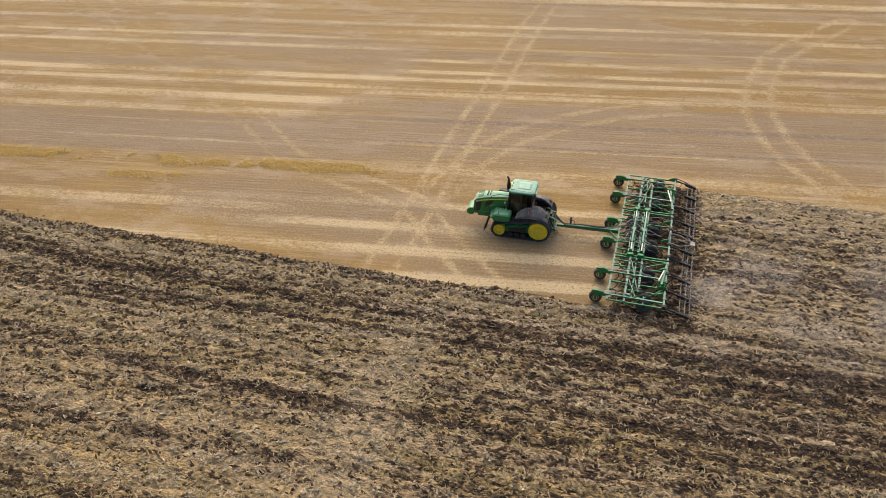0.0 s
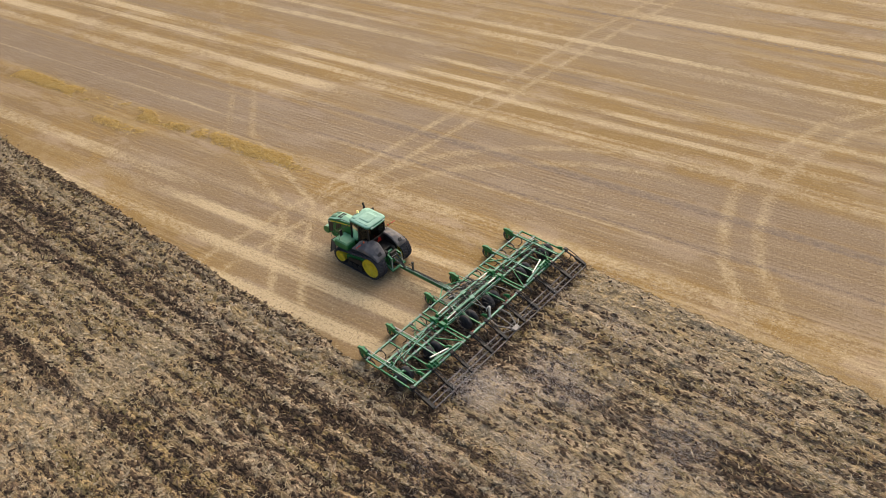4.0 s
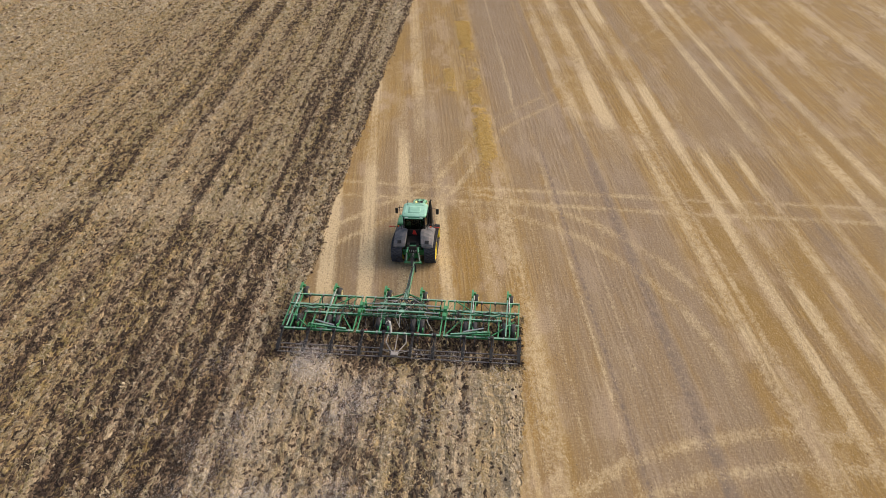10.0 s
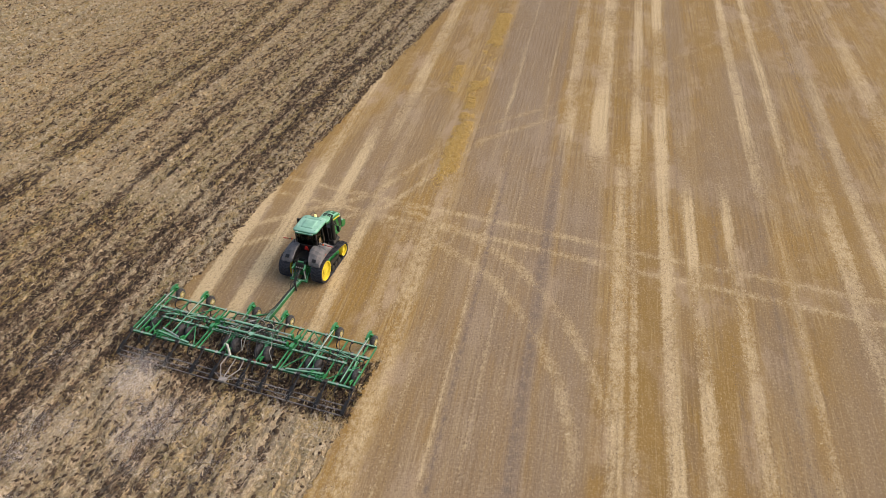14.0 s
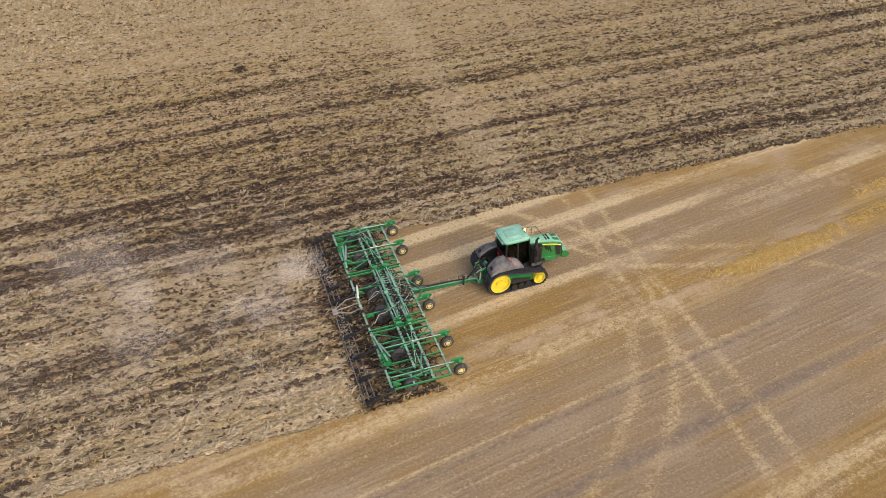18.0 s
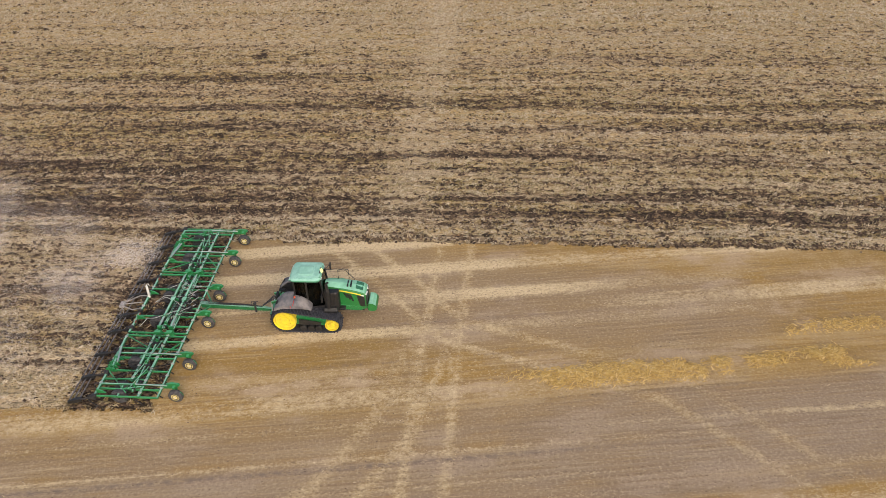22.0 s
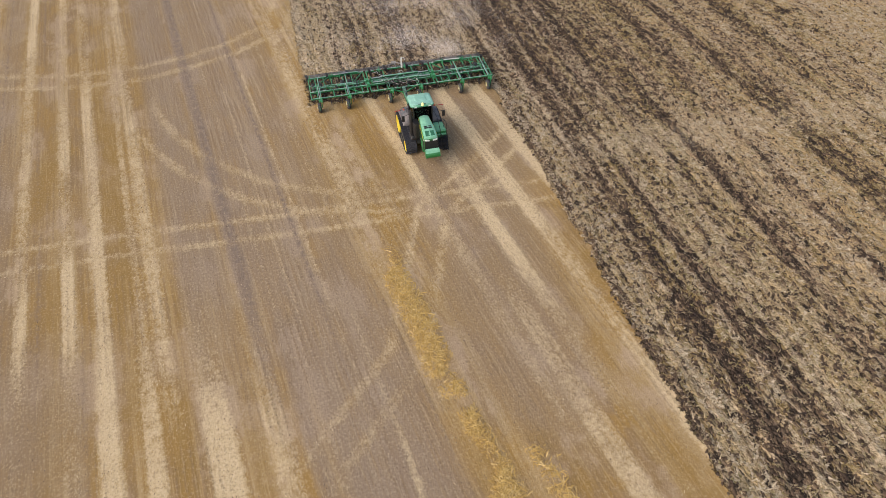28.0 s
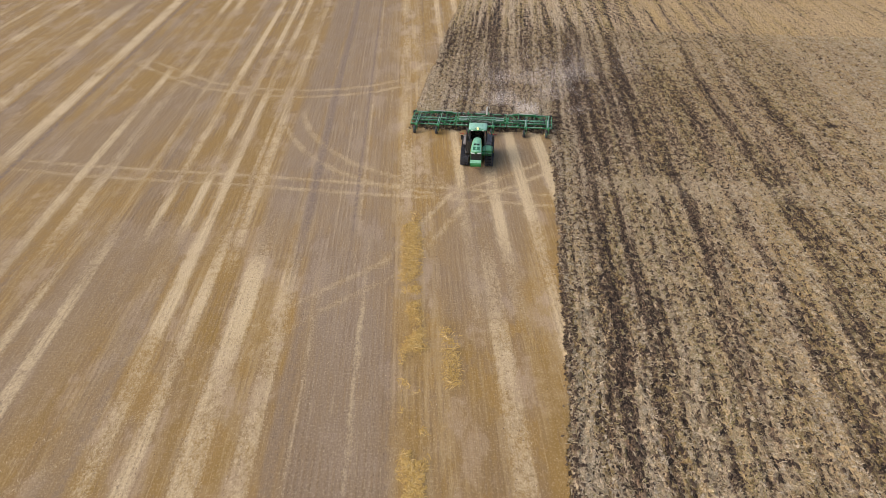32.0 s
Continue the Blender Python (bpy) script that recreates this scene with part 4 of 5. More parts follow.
def hood(parent):
    def ring(y, w, top, low, crown):
        return [(-w * 0.92, y, low), (-w, y, low + 0.1), (-w, y, top - 0.16), (-w * 0.9, y, top - 0.05), (-w * 0.55, y, top), (0, y, top + crown), (w * 0.55, y, top), (w * 0.9, y, top - 0.05), (w, y, top - 0.16), (w, y, low + 0.1), (w * 0.92, y, low)]
    spine = ((2.24, 0.36, 2.52, 1.05), (2.8, 0.41, 2.49, 0.95), (3.4, 0.455, 2.43, 0.90), (3.9, 0.49, 2.34, 0.88), (4.25, 0.50, 2.24, 0.92), (4.44, 0.49, 2.15, 0.98), (4.54, 0.45, 2.05, 1.02))
    body = loft([ring(y, w, top, low, 0.045) for y, w, top, low in spine])
    ob = part("hood", body, HOOD, parent, "green sloping engine hood, a little dusty, with sky glare painted on top", smooth=False)
    for s in (-1, 1):
        stripe = loft([[(s * w - 0.016, y, top - 0.25), (s * w + 0.016, y, top - 0.25), (s * w + 0.016, y, top - 0.18), (s * w - 0.016, y, top - 0.18)] for y, w, top, low in spine[:5]])
        part("hood_stripe", stripe, STRIPE, ob, "yellow stripe along the hood")
        for y, a, b in ((3.26, 1.78, 2.12), (3.42, 1.66, 2.08), (3.58, 1.56, 2.04)):
            part("side_vent", plate([(y, b), (y + 0.12, b), (y + 0.26, a), (y + 0.16, a)], s * (0.462 + 0.075 * (y - 3.3)), 0.03), BLACK, ob)
        part("side_grille", plate([(4.02, 2.00), (4.44, 1.92), (4.46, 1.20), (4.20, 1.16), (4.12, 1.40)], s * 0.492, 0.03), BLACK, ob, "black grille in the side of the nose")
        part("lower_panel", loft([[(s * (w - 0.02), y, low + 0.02), (s * (w + 0.035), y, low + 0.02), (s * (w + 0.02), y, low + 0.30), (s * (w - 0.02), y, low + 0.30)] for y, w, top, low in spine[1:5]]), GREEN, ob)
        part("headlight", loft([[(s * 0.12, 4.46, 1.93), (s * 0.44, 4.43, 1.95), (s * 0.44, 4.43, 2.05), (s * 0.12, 4.46, 2.03)], [(s * 0.12, 4.60, 1.93), (s * 0.43, 4.55, 1.95), (s * 0.43, 4.54, 2.03), (s * 0.12, 4.59, 2.01)]]), LAMP, ob, "clear headlight below the hood edge")
        part("headlight", loft([[(s * 0.47, 4.22, 1.98), (s * 0.512, 4.22, 1.98), (s * 0.512, 4.22, 2.02), (s * 0.47, 4.22, 2.02)], [(s * 0.47, 4.42, 1.92), (s * 0.51, 4.42, 1.92), (s * 0.51, 4.42, 1.99), (s * 0.47, 4.42, 1.99)]]), LAMP, ob, "clear headlight below the hood edge")
    for y in (3.50, 3.68):
        for s in (-1, 1):
            part("top_slot", block((s * 0.14 - 0.12, y - 0.045, 2.40), (s * 0.14 + 0.12, y + 0.045, 2.46), 0.01), BLACK, ob, "black slot in the hood top")
    for s in (-1, 1):
        part("top_screen", loft([[(s * 0.17 - 0.14, y, z), (s * 0.17 + 0.14, y, z), (s * 0.17 + 0.14, y, z + 0.03), (s * 0.17 - 0.14, y, z + 0.03)] for y, z in ((3.96, 2.335), (4.36, 2.205))]), VENT, ob, "dark green mesh screen")
    part("front_grille", block((-0.46, 4.46, 1.10), (0.46, 4.57, 1.95), 0.04), BLACK, ob, "black front grille")
    part("engine_block", block((-0.34, 2.3, 0.72), (0.34, 4.35, 1.2), 0.05), STEEL, parent)
    part("chassis", block((-0.5, -0.3, 0.62), (0.5, 2.6, 1.2), 0.06), GREEN, parent)
    part("nose_beam", block((-0.30, 4.1, 0.84), (0.30, 4.70, 1.14), 0.04), GREEN, parent)
    part("front_weight", loft([[(-0.49, y, a), (0.49, y, a), (0.49, y, b), (-0.49, y, b)] for y, a, b in ((4.58, 0.90, 1.26), (4.66, 0.84, 1.38), (4.86, 0.82, 1.36), (5.02, 0.88, 1.24), (5.08, 0.96, 1.12))]), HOOD, parent, "green front weight bracket")
    # right side of the engine: air cleaner, exhaust, battery box
    part("air_cleaner", lathe([(0.12, -0.72), (0.19, -0.70), (0.19, 0.30), (0.13, 0.38)], (0.66, 2.86, 2.05), "z", 16), BLACK, parent)
    stack = part("exhaust_stack", lathe([(0.08, -1.15), (0.14, -1.12), (0.14, 0.30), (0.10, 0.40), (0.08, 0.72), (0.06, 0.72)], (0.92, 2.48, 2.40), "z", 16), BLACK, parent, "black exhaust stack beside the cab")
    part("exhaust_tip", rod([(0.92, 2.48, 3.06), (0.92, 2.50, 3.18), (0.96, 2.60, 3.28)], 0.065, 10), BLACK, stack)
    part("exhaust_shield", loft([[(x, y, z) for x, y in ((0.48, 2.30), (0.84, 2.28), (0.88, 2.66), (0.78, 3.02), (0.48, 3.06))] for z in (1.30, 1.42, 2.34, 2.42)]), BLACK, parent, "dusty dark heat shield")
    part("right_tank", loft([rounded(0.47, 1.05, 2.2, 2.95, 1.15, 0.08), rounded(0.47, 1.10, 2.15, 3.0, 1.30, 0.10), rounded(0.47, 1.02, 2.2, 2.92, 1.46, 0.08)]), BLACK, parent)
    part("right_step_deck", block((0.46, 2.95, 1.05), (0.72, 3.35, 1.20), 0.04), BLACK, parent)
    # left side: deck, fuel tank, ladder
    part("fuel_tank", loft([rounded(-1.38, -0.48, 1.95, 3.10, 1.16, 0.12), rounded(-1.42, -0.46, 1.90, 3.15, 1.35, 0.14), rounded(-1.40, -0.46, 1.92, 3.12, 1.62, 0.14), rounded(-1.32, -0.52, 2.0, 3.04, 1.70, 0.12)]), GREEN, parent, "green tank below the cab door")
    part("deck", block((-1.36, 2.85, 1.36), (-0.48, 3.32, 1.46), 0.02), GREEN, parent)
    for x in (-1.38, -0.98):
        part("ladder_rail", bar((x, 3.30, 1.50), (x, 3.62, 0.36), 0.05, 0.05), BLACK, parent)
    for k in range(5):
        z = 0.45 + 0.24 * k
        part("ladder_step", bar((-1.38, 3.62 - 0.065 * k - 0.02, z), (-0.98, 3.62 - 0.065 * k - 0.02, z), 0.16, 0.03), BLACK, parent)
    part("handrail", rod([(-0.66, 2.15, 2.85), (-0.72, 2.8, 2.88), (-0.78, 3.25, 2.74), (-0.84, 3.7, 2.10), (-0.84, 3.74, 1.45)], 0.02), BLACK, parent, "bent black handrail beside the deck")
    part("handrail", rod([(-1.36, 3.3, 1.44), (-1.36, 3.3, 2.3), (-1.30, 3.0, 2.42), (-1.28, 2.7, 2.3), (-1.28, 2.7, 1.70)], 0.02), BLACK, parent)


def rear_hitch(parent):
    part("axle_housing", block((-0.78, -0.35, 0.62), (0.78, 0.35, 1.05), 0.08), GREEN, parent)
    part("rear_housing", block((-0.30, -0.54, 0.50), (0.30, 0.1, 1.38), 0.06), BRACKET, parent)
    for s in (-1, 1):
        part("lift_arm", bar((s * 0.30, -0.55, 1.10), (s * 0.46, -0.98, 0.55), 0.08, 0.12), GREEN, parent)
        part("lift_rod", rod([(s * 0.30, -0.45, 1.50), (s * 0.44, -0.90, 0.62)], 0.035, 8), STEEL, parent)
        part("lower_link", bar((s * 0.34, -0.3, 0.52), (s * 0.55, -1.02, 0.50), 0.07, 0.14), GREEN, parent)
    part("cross_link", bar((-0.6, -1.02, 0.5), (0.6, -1.02, 0.5), 0.12, 0.09), GREEN, parent)
    part("drawbar", bar((0.02, -0.3, 0.44), (0.15, -1.15, 0.44), 0.16, 0.07), STEEL, parent)
    part("rear_deck", block((-0.46, -0.20, 1.18), (0.46, 0.56, 1.60), 0.04), BLACK, parent)
    for x in (-0.34, 0.30):
        part("remote_valve", block((x - 0.09, -0.50, 1.30), (x + 0.09, -0.22, 1.62), 0.025), BLACK, parent)
    part("coupler_block", block((-0.26, -0.72, 1.05), (0.26, -0.58, 1.55), 0.03), BLACK, parent)
    for s in (-1, 1):
        part("rocker_arm", bar((s * 0.30, -0.30, 1.42), (s * 0.40, -0.92, 1.24), 0.09, 0.13), GREEN, parent)
        part("lift_link", rod([(s * 0.40, -0.90, 1.24), (s * 0.46, -0.95, 0.58)], 0.04, 8), CLAMPS, parent, "grey steel lift link")
        part("fender_bracket", bar((s * 0.34, -0.28, 1.30), (s * 0.62, -0.40, 1.52), 0.07, 0.10), GREEN, parent)
    part("top_beam", bar((-0.36, -0.36, 1.40), (0.36, -0.36, 1.40), 0.12, 0.12), GREEN, parent)
    part("top_link", rod([(0, -0.55, 1.16), (0, -1.0, 0.86)], 0.045, 8), CLAMPS, parent)
    for k in range(4):
        x = -0.21 + 0.14 * k
        part("hose_coupler", rod([(x, -0.70, 1.30), (x, -0.80, 1.28)], 0.03, 8), CLAMPS, parent, "grey hose coupler")
    for k in range(6):
        x = -0.2 + 0.08 * k
        part("tractor_hose", rod([(x, -0.70, 1.2 + 0.04 * (k % 3)), (x * 0.9, -0.95, 1.25), (x * 0.5, -1.25, 0.95), (x * 0.3, -1.6, 0.66)], 0.018), HOSE, parent)


tractor = thing("tracked_tractor", "green tracked farm tractor with yellow wheels pulling a cultivator", "tractor")
for side in (-1, 1):
    track_unit(tractor, side)
    fender(tractor, side)
cab(tractor)
hood(tractor)
rear_hitch(tractor)
placed(tractor, -0.13, -0.10, 0).rotation_euler = (0, 0, radians(1.1))


# ---- the field cultivator ----
FRONT, SECOND, THIRD, REAR = -5.30, -6.28, -7.02, -8.56
TOP = 0.74


def wheel(parent, x, y, r, w, rim, label=""):
    tyre = [(r * 0.62, -w / 2), (r * 0.86, -w / 2), (r * 0.97, -w * 0.36), (r, -w * 0.15), (r, w * 0.15), (r * 0.97, w * 0.36), (r * 0.86, w / 2), (r * 0.62, w / 2)]
    t = part("tyre", lathe(tyre, (x, y, r - 0.01), n=22), RUBBER, parent, "dusty black rubber tyre", smooth=True)
    disc = [(r * 0.60, -w * 0.42), (r * 0.56, -w * 0.30), (r * 0.22, -w * 0.25), (r * 0.18, -w * 0.5), (0.02, -w * 0.52), (0.02, w * 0.52), (r * 0.18, w * 0.5), (r * 0.22, w * 0.25), (r * 0.56, w * 0.30), (r * 0.60, w * 0.42)]
    part("rim", lathe(disc, (x, y, r - 0.01), n=22), rim, t, label)


def gauge_wheel(parent, x):
    """A caster ahead of the front tube."""
    s = -1
    arm = bmesh.new()
    bar((x + 0.20 * s, FRONT - 0.05, TOP), (x + 0.20 * s, -4.78, TOP + 0.10), 0.10, 0.14, arm)
    plate([(-5.15, TOP - 0.04), (-4.74, TOP - 0.02), (-4.46, TOP + 0.10), (-4.34, TOP + 0.20), (-4.42, TOP + 0.30), (-4.75, TOP + 0.34), (-5.05, TOP + 0.26)], x + 0.20 * s, 0.12, arm)
    bar((x + 0.20 * s, -4.62, TOP + 0.16), (x + 0.02, -4.62, TOP + 0.16), 0.14, 0.12, arm)
    caster = part("gauge_wheel", arm, BRACKET, parent, "green caster arm of a gauge wheel")
    part("fork", bar((x + 0.19 * s, -4.56, TOP + 0.16), (x + 0.19 * s, -4.62, 0.34), 0.06, 0.12), BRACKET, caster)
    part("fender_strap", rod([(x, -4.42, 0.68), (x, -4.30, 0.62), (x, -4.2, 0.42)], 0.02), BRACKET, caster)
    t = [(0.21, -0.13), (0.32, -0.135), (0.375, -0.09), (0.385, 0), (0.375, 0.09), (0.32, 0.135), (0.21, 0.13)]
    part("tyre", lathe(t, (x + 0.02, -4.60, 0.375), n=22), RUBBER, caster, "dusty black rubber tyre", smooth=True)
    d = [(0.02, -0.155), (0.05, -0.155), (0.06, -0.138), (0.17, -0.125), (0.205, -0.142), (0.215, -0.12), (0.215, 0.12), (0.205, 0.142), (0.17, 0.125), (0.06, 0.138), (0.05, 0.155), (0.02, 0.155)]
    rim = part("rim", lathe(d, (x + 0.02, -4.60, 0.375), n=22), RIM, caster, "yellow wheel rim")
    part("hub", lathe([(0.02, -0.175), (0.055, -0.17), (0.075, -0.145), (0.075, 0.145), (0.055, 0.17), (0.02, 0.175)], (x + 0.02, -4.60, 0.375), n=14), HUB, rim)


def shank_mesh():
    """A spring shank with its sweep, hung from the origin."""
    bm = bmesh.new()
    pts = [(0, 0.10, 0.02), (0, -0.10, 0.10), (0, -0.30, 0.06), (0, -0.38, -0.15), (0, -0.28, -0.40), (0, -0.08, -0.62), (0, 0.02, -0.72)]
    for a, b in zip(pts, pts[1:]):
        bar(a, b, 0.05, 0.035, bm)
    tip = [(0, 0.10, -0.72), (0.13, -0.10, -0.71), (0, -0.02, -0.66), (-0.13, -0.10, -0.71)]
    v = [bm.verts.new(p) for p in tip]
    bm.faces.new((v[0], v[1], v[2]))
    bm.faces.new((v[0], v[2], v[3]))
    bm.faces.new((v[0], v[3], v[1]))
    bm.faces.new((v[1], v[3], v[2]))
    bar((-0.06, 0.02, 0.07), (0.06, 0.02, 0.07), 0.12, 0.08, bm)
    me = bpy.data.meshes.new("shank")
    bmesh.ops.recalc_face_normals(bm, faces=bm.faces)
    bm.to_mesh(me)
    bm.free()
    me.materials.append(STEEL)
    return me


cultivator = thing("field_cultivator", "wide green folding field cultivator with a dark rear harrow", "cultivator")
HINGE = 2.62
SPANS = [(-7.15, -HINGE - 0.08), (-HINGE + 0.08, HINGE - 0.08), (HINGE + 0.08, 7.15)]
for x0, x1 in SPANS:
    mid = abs(x0 + x1) < 0.5
    part("front_tube", bar((x0, FRONT, TOP), (x1, FRONT, TOP), 0.09, 0.10), TUBE, cultivator)
    part("second_tube", bar((x0, SECOND, TOP + 0.02), (x1, SECOND, TOP + 0.02), 0.13, 0.12), TUBE, cultivator)
    outer0, outer1 = (x0, x1) if mid else ((-6.1, x1) if x0 < 0 else (x0, 6.1))
    part("third_tube", bar((outer0, THIRD, TOP + 0.02), (outer1, THIRD, TOP + 0.02), 0.12, 0.12), TUBE, cultivator)
    part("rear_tube", bar((x0, REAR, TOP), (x1, REAR, TOP), 0.11, 0.12), TUBE, cultivator)
    if not mid:
        a, b = (-7.15, -6.1) if x0 < 0 else (6.1, 7.15)
        part("outer_tube", bar((a, THIRD - 0.35, TOP), (b, THIRD - 0.35, TOP), 0.09, 0.09), TUBE, cultivator)

# fore-and-aft members, some only between two of the cross tubes
for x, y0, y1 in [(s * x, a, b) for s in (-1, 1) for x, a, b in (
        (7.12, FRONT, REAR), (6.62, FRONT, REAR), (5.95, SECOND, REAR), (5.35, FRONT, REAR), (4.42, FRONT, REAR), (3.72, FRONT, REAR),
        (3.15, FRONT, THIRD), (2.74, FRONT, REAR), (2.50, FRONT, REAR), (1.95, FRONT, THIRD), (1.16, FRONT, REAR), (0.45, FRONT, SECOND))]:
    part("long_member", bar((x, y0, TOP - 0.02), (x, y1, TOP - 0.02), 0.07, 0.09), BRACKET, cultivator)
for s in (-1, 1):
    for x in (6.6, 4.4):
        part("wheel_beam", bar((s * x - 0.2, -4.95, TOP + 0.12), (s * x - 0.2, REAR + 0.1, TOP + 0.10), 0.07, 0.08), TUBE, cultivator)
    for xa, ya, xb, yb in ((6.9, THIRD, 5.4, REAR), (5.3, SECOND, 6.0, THIRD), (3.7, THIRD, 2.8, REAR), (3.2, FRONT, 4.3, SECOND)):
        part("brace", bar((s * xa, ya, TOP + 0.03), (s * xb, yb, TOP + 0.03), 0.05, 0.06), BRACKET, cultivator)
for x in (-6.6, -4.4, -1.14, 1.14, 4.4, 6.6):
    gauge_wheel(cultivator, x)
# transport and wing wheels under the frame, in pairs
for x in (-6.55, -4.15, -1.05, 1.05, 4.25, 6.55):
    axle = part("wheel_axle", bar((x - 0.5, -7.42, 0.44), (x + 0.5, -7.42, 0.44), 0.09, 0.09), STEEL, cultivator)
    for d in (-0.28, 0.28):
        wheel(axle, x + d, -7.46, 0.44, 0.27, STEEL)
    part("wheel_arm", bar((x, -7.05, TOP), (x, -7.45, 0.46), 0.12, 0.14), BRACKET, cultivator)
    part("lift_cylinder", rod([(x, SECOND, TOP + 0.14), (x, -7.3, 0.66)], 0.05, 10), TUBE, cultivator)
    part("guard_plate", plate([(REAR + 0.08, TOP + 0.06), (REAR + 0.55, TOP + 0.06), (REAR + 0.40, TOP + 0.22), (REAR + 0.1, TOP + 0.34)], x + 0.42, 0.06), BRACKET, cultivator)
# rockshafts that turn the wheels, with cranks and depth rods
for x0, x1 in SPANS:
    shaft = part("rockshaft", rod([(x0 + 0.25, THIRD + 0.36, TOP + 0.12), (x1 - 0.25, THIRD + 0.36, TOP + 0.12)], 0.05, 10), TUBE, cultivator, "pale green rockshaft tube")
    for k in range(3):
        x = x0 + 0.6 + k * (x1 - x0 - 1.2) / 2
        part("crank", plate([(THIRD + 0.26, TOP + 0.06), (THIRD + 0.46, TOP + 0.06), (THIRD + 0.40, TOP + 0.34), (THIRD + 0.32, TOP + 0.34)], x, 0.05), BRACKET, shaft)
        part("shaft_bearing", block((x + 0.12, THIRD + 0.28, TOP + 0.0), (x + 0.22, THIRD + 0.44, TOP + 0.19), 0.02), STEEL, shaft)
for x in (-6.6, -4.4, -1.14, 1.14, 4.4, 6.6):
    part("depth_rod", rod([(x - 0.08, THIRD + 0.36, TOP + 0.30), (x - 0.08, -4.95, TOP + 0.24)], 0.022, 8), CHROME if abs(x) > 2 else TUBE, cultivator, "long thin depth control rod")
for s in (-1, 1):
    for xa, xb in ((5.9, 3.3), (6.8, 5.2)):
        part("wing_link", rod([(s * xa, THIRD + 0.12, TOP + 0.20), (s * xb, SECOND - 0.10, TOP + 0.20)], 0.03, 8), TUBE, cultivator)
    for x in (6.2, 5.0, 3.4, 1.6):
        part("valve_block", block((s * x - 0.07, SECOND - 0.30, TOP + 0.02), (s * x + 0.09, SECOND - 0.14, TOP + 0.16), 0.02), STEEL, cultivator)
    part("manifold", block((s * 0.55 - 0.16, SECOND + 0.40, TOP + 0.02), (s * 0.55 + 0.16, SECOND + 0.62, TOP + 0.18), 0.02), STEEL, cultivator)
# fold cylinders and hinge plates over the centre section
for y, z in ((SECOND + 0.06, TOP + 0.30), (THIRD + 0.14, TOP + 0.30)):
    for s in (-1, 1):
        barrel = part("fold_cylinder", rod([(s * 0.18, y, z), (s * 1.45, y, z)], 0.075, 12), TUBE, cultivator, "pale green hydraulic cylinder")
        part("piston_rod", rod([(s * 1.45, y, z), (s * 2.28, y, z - 0.02)], 0.035, 10), CHROME, barrel, "bright steel piston rod")
        lug = plate([(y - 0.10, TOP), (y + 0.10, TOP), (y + 0.10, TOP + 0.36), (y - 0.10, TOP + 0.36)], s * 2.32, 0.08)
        plate([(y - 0.28, TOP + 0.04), (y + 0.28, TOP + 0.04), (y + 0.16, TOP + 0.26), (y - 0.16, TOP + 0.26)], s * 2.62, 0.20, lug)
        part("hinge_plate", lug, BRACKET, cultivator)
    part("centre_mount", block((-0.16, y - 0.13, TOP + 0.03), (0.16, y + 0.13, TOP + 0.36), 0.03), TUBE, cultivator)
    for e in (-0.14, 0.14):
        part("top_rail", bar((-2.3, y + e, TOP + 0.14), (2.3, y + e, TOP + 0.14), 0.06, 0.07), TUBE, cultivator)
# folding arms at the back of the outer wings
for s in (-1, 1):
    arm = bmesh.new()
    for e in (-0.24, -0.02, 0.20):
        plate([(REAR - 0.06, TOP), (REAR + 0.5, TOP), (REAR + 0.42, TOP + 0.20), (REAR + 0.12, TOP + 0.32), (REAR - 0.06, TOP + 0.22)], s * (5.25 + e), 0.035, arm)
    for e in (0.08, 0.30):
        bar((s * 4.5, REAR + e, TOP + 0.16), (s * 5.5, REAR + e, TOP + 0.18), 0.05, 0.07, arm)
    for xa, xb in ((4.45, 4.8), (5.1, 4.8), (5.1, 5.45)):
        bar((s * xa, REAR + 0.02, TOP + 0.08), (s * xb, REAR + 0.42, TOP + 0.12), 0.04, 0.05, arm)
    fold = part("fold_arm", arm, BRACKET, cultivator, "green wing folding bracket")
    part("fold_tube", bar((s * 5.3, REAR + 0.26, TOP + 0.22), (s * 3.15, REAR + 0.05, TOP + 0.12), 0.12, 0.12, chamfer=0.3), TUBE, fold)
    part("wing_cylinder", rod([(s * 5.1, REAR + 0.46, TOP + 0.36), (s * 3.9, REAR + 0.18, TOP + 0.26)], 0.045, 10), CHROME, fold, "bright steel wing cylinder")

# spring shanks in four rows
SHANK = shank_mesh()
for row, (y, off) in enumerate(((FRONT, 0.0), (SECOND, 0.42), (THIRD, 0.21), (REAR, 0.63))):
    for k in range(17):
        x = -6.95 + off + 0.84 * k
        if abs(x) < 7.15:
            ob = new("shank", SHANK)
            ob.parent = cultivator
            ob.location = (x, y - 0.08, TOP - 0.10)

CLAMP = bpy.data.meshes.new("clamp_plate")
bm = block((-0.05, -0.085, -0.02), (0.05, 0.085, 0.02), 0.008)
block((-0.035, -0.06, 0.02), (-0.005, -0.03, 0.055), 0.0, bm)
block((0.005, 0.03, 0.02), (0.035, 0.06, 0.055), 0.0, bm)
bm.to_mesh(CLAMP)
bm.free()
CLAMP.materials.append(CLAMPS)
for row, (y, off, up) in enumerate(((FRONT, 0.0, 0.055), (SECOND, 0.42, 0.088), (THIRD, 0.21, 0.088), (REAR, 0.63, 0.068))):
    for k in range(17):
        x = -6.95 + off + 0.84 * k
        if abs(x) < (6.0 if row == 2 else 7.1):
            ob = new("clamp_plate", CLAMP)
            ob.parent = cultivator
            ob.location = (x, y, TOP + up)

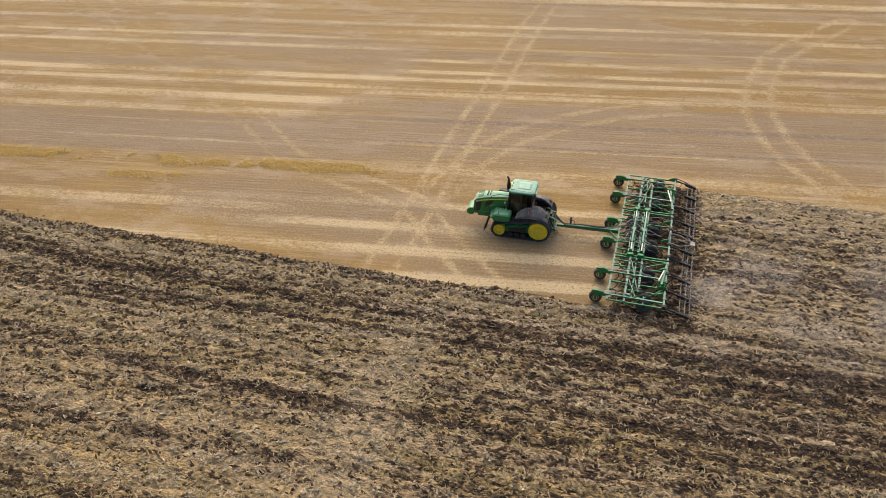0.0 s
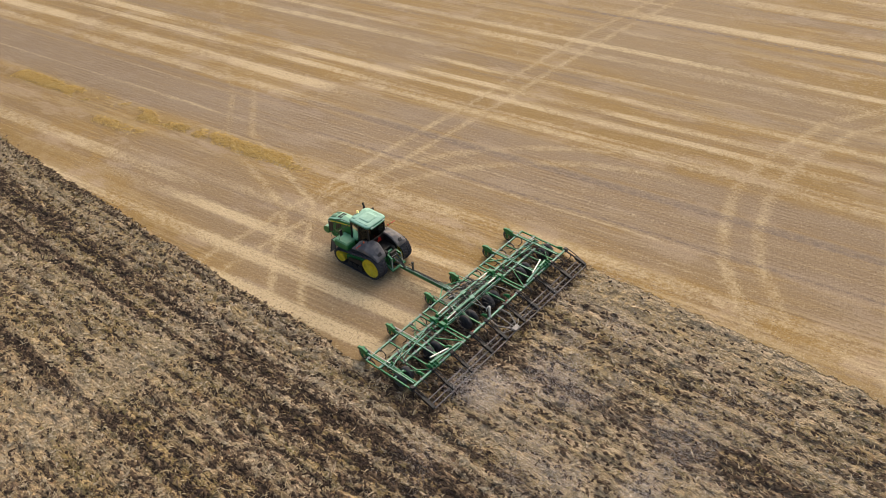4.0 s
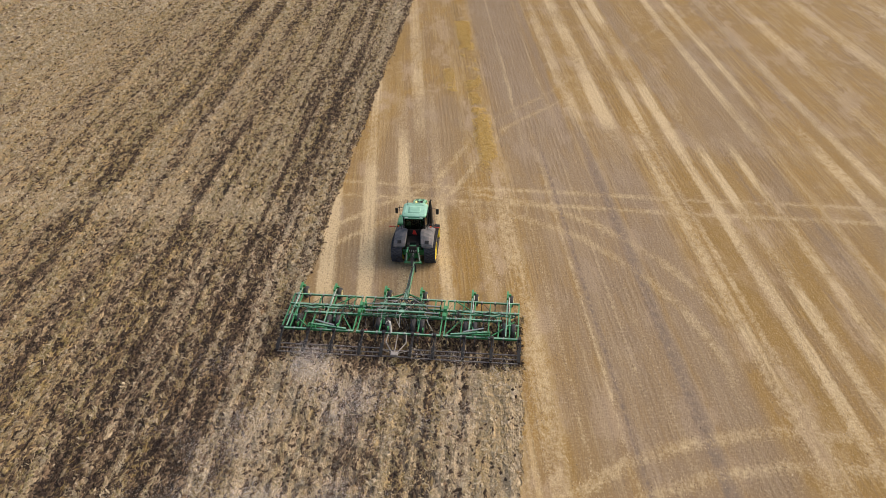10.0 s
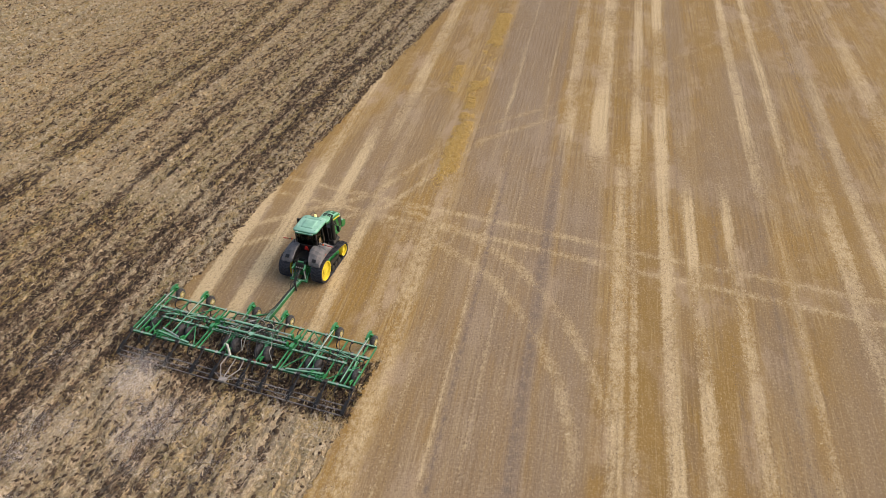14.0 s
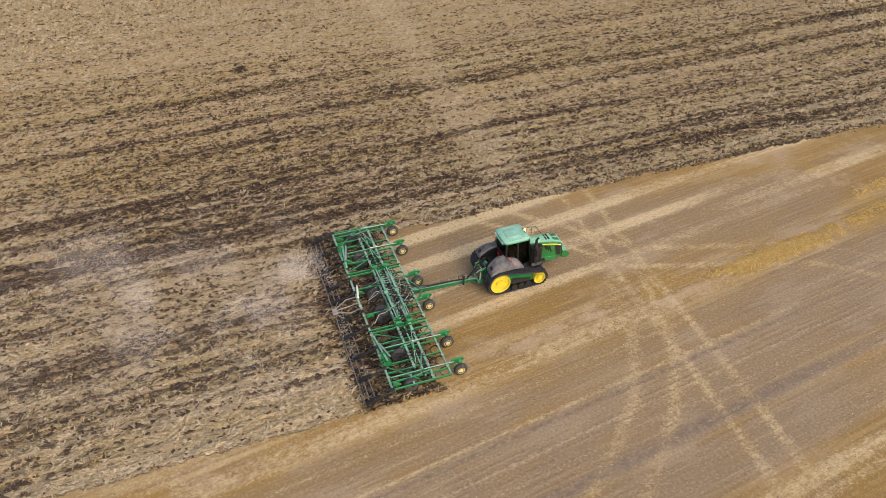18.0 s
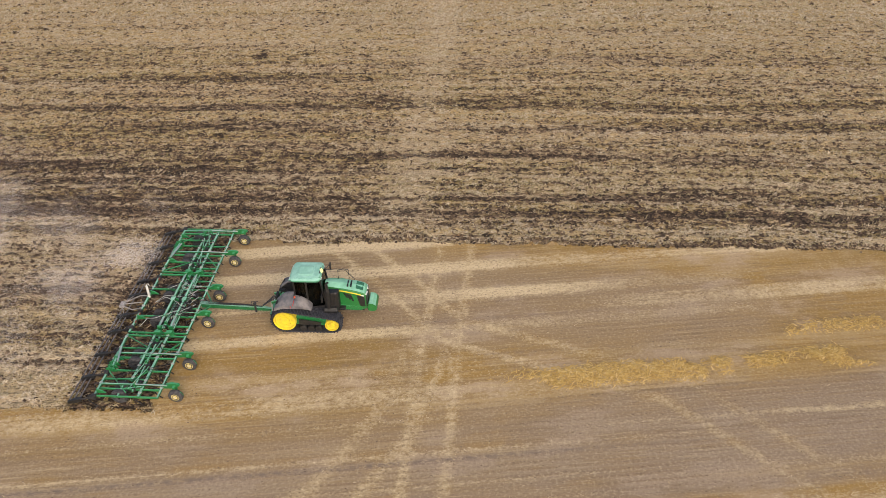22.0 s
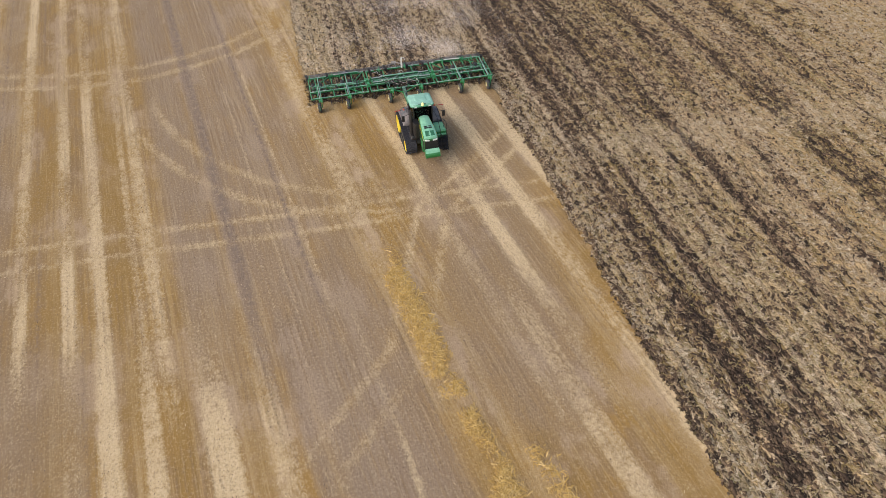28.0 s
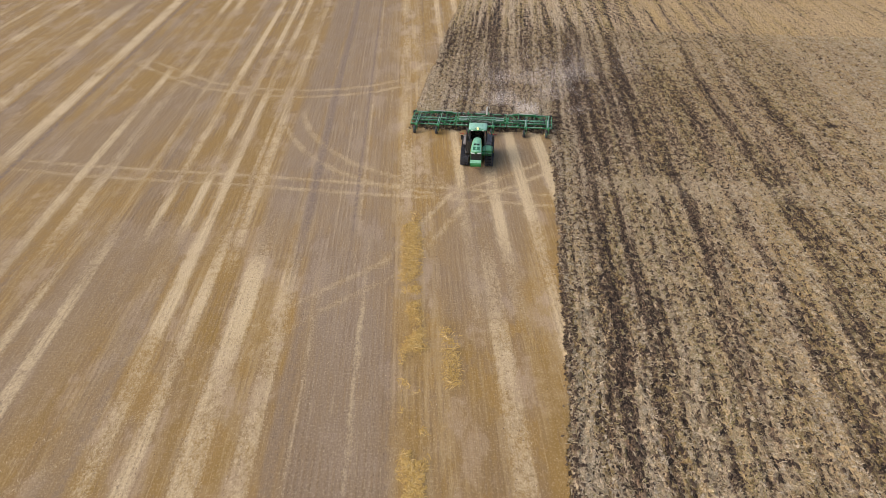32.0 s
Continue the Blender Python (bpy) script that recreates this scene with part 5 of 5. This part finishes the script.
# tine harrow behind the frame
ARMS = (-7.05, -5.45, -3.9, -2.15, -0.85, 0.88, 2.2, 3.95, 5.6, 7.2)
for x in ARMS:
    arm = part("harrow_arm", bar((x, REAR, TOP - 0.06), (x, -9.75, 0.42), 0.06, 0.08), STEEL, cultivator, "black harrow arm")
    part("harrow_bracket", loft([[(x - 0.09, y, a), (x + 0.09, y, a), (x + 0.09, y, b), (x - 0.09, y, b)] for y, a, b in ((-9.28, 0.42, 0.60), (-9.6, 0.30, 0.52), (-10.05, 0.20, 0.36))]), BLACK, arm)
    part("spring_rod", rod([(x + 0.09, REAR, TOP + 0.12), (x + 0.09, -9.45, 0.56)], 0.028, 8), STEEL, arm)
    part("clamp", block((x - 0.10, REAR - 0.12, TOP - 0.12), (x + 0.10, REAR + 0.10, TOP + 0.14), 0.02), STEEL, arm)
for a, b in zip(ARMS, ARMS[1:]):
    if a == -0.85:
        continue
    section = part("harrow_section", bar((a + 0.02, -9.50, 0.38), (b - 0.02, -9.50, 0.38), 0.05, 0.05), HARROW, cultivator, "dusty steel harrow section")
    for y, z in ((-9.80, 0.32), (-10.08, 0.26)):
        part("harrow_bar", bar((a + 0.02, y, z), (b - 0.02, y, z), 0.05, 0.05), HARROW, section)
    for k in range(5):
        x = a + (k + 0.5) * (b - a) / 5
        for i, y in enumerate((-9.50, -9.80, -10.08)):
            dx = 0.08 * (i - 1)
            part("harrow_tine", rod([(x + dx, y, 0.36 - 0.05 * i), (x + dx, y - 0.10, 0.14), (x + dx, y - 0.22, 0.0)], 0.010, 5), STEEL, section)
section = part("harrow_section", bar((-0.83, -9.62, 0.36), (0.86, -9.62, 0.36), 0.05, 0.05), HARROW, cultivator)
part("harrow_bar", bar((-0.83, -10.05, 0.28), (0.86, -10.05, 0.28), 0.05, 0.05), HARROW, section)
# the rear hitch frame and the upright white jack
for x in (-0.55, 0.50):
    part("rear_tow_bar", rod([(x, REAR, TOP), (x * 1.15, -9.2, 0.62), (x * 0.25, -10.0, 0.50)], 0.035, 8), PALE, cultivator, "pale steel rear tow bar")
part("rear_tow_bar", rod([(0.0, REAR, TOP), (-0.02, -9.95, 0.5)], 0.03, 8), PALE, cultivator)
part("tow_plate", block((-0.22, -10.18, 0.40), (0.22, -9.88, 0.54), 0.03), PALE, cultivator)
part("tow_brace", rod([(-0.95, -9.6, 0.45), (-0.2, -9.98, 0.48), (0.2, -9.98, 0.48), (0.8, -9.65, 0.45)], 0.022, 8), PALE, cultivator)
jack = part("jack", rod([(-0.42, REAR + 0.05, TOP), (-0.44, REAR + 0.06, 1.58)], 0.065, 12), WHITE, cultivator, "white upright jack")
part("jack_handle", rod([(-0.44, REAR + 0.06, 1.58), (-0.54, REAR + 0.08, 1.64), (-0.66, REAR + 0.08, 1.55), (-0.70, REAR + 0.08, 1.38)], 0.022, 8), WHITE, jack)
for x in (-1.95, 1.15, 1.75):
    part("red_cap", block((x - 0.10, REAR + 0.04, TOP + 0.06), (x + 0.10, REAR + 0.11, TOP + 0.11), 0.015), CAP, cultivator, "small dull red lock bracket")
# the tongue
tongue = part("tongue", loft([[(x - w, y, z - h), (x + w, y, z - h), (x + w, y, z + h), (x - w, y, z + h)] for x, y, z, w, h in ((0, -1.12, 0.48, 0.06, 0.06), (0, -1.6, 0.52, 0.10, 0.10), (0, -3.4, 0.60, 0.11, 0.12), (0, FRONT + 0.05, TOP - 0.05, 0.13, 0.13))]), TUBE, cultivator, "long green steel tongue")
part("tongue_jack", lathe([(0.06, -0.28), (0.06, 0.30), (0.09, 0.32), (0.09, 0.38)], (0.20, -2.05, 0.70), "z", 10), STEEL, tongue)
part("hose_stand", rod([(0.0, -2.3, 0.65), (0.0, -2.3, 1.0), (0.0, -1.9, 1.02)], 0.025), STEEL, tongue)
for s in (-1, 1):
    part("tongue_brace", bar((s * 0.12, -4.7, 0.66), (s * 1.05, FRONT, TOP), 0.07, 0.09), BRACKET, cultivator)
rng = random.Random(5)
for k in range(5):
    x = -0.05 + 0.025 * k
    part("hydraulic_hose", rod([(x * 0.5, -1.7, 0.66), (x, -2.6, 0.76), (x * 1.5, -4.2, 0.80), (x * 4, -5.1, 0.98), (x * 9, -5.6, 0.94)], 0.014, 5), HOSE, tongue)
for k in range(46):
    x0, y0 = rng.uniform(-1.3, 1.3), rng.uniform(-5.9, -5.3)
    x1, y1 = x0 + rng.uniform(-1.6, 1.6), rng.uniform(-8.2, -6.4)
    z = TOP + rng.uniform(0.1, 0.25)
    mx, my = (x0 + x1) / 2 + rng.uniform(-0.5, 0.5), (y0 + y1) / 2 + rng.uniform(-0.4, 0.4)
    part("hydraulic_hose", rod([(x0, y0, z), ((x0 + mx) / 2 + 0.15, (y0 + my) / 2, z + 0.14), (mx, my, z + 0.08), ((x1 + mx) / 2 - 0.15, (y1 + my) / 2, z + 0.1), (x1, y1, TOP)], 0.016, 5), HOSE if k % 4 else CLAMPS, cultivator)
for s in (-1, 1):
    for xc in (3.4, 5.6):
        for k in range(8):
            x0, y0 = s * xc + rng.uniform(-0.7, 0.7), rng.uniform(-6.8, -5.5)
            x1, y1 = s * xc + rng.uniform(-0.8, 0.8), rng.uniform(-8.3, -6.8)
            part("hydraulic_hose", rod([(x0, y0, TOP + 0.1), ((x0 + x1) / 2 + rng.uniform(-0.4, 0.4), (y0 + y1) / 2, TOP + 0.22), (x1, y1, TOP + 0.08)], 0.015, 5), HOSE, cultivator)
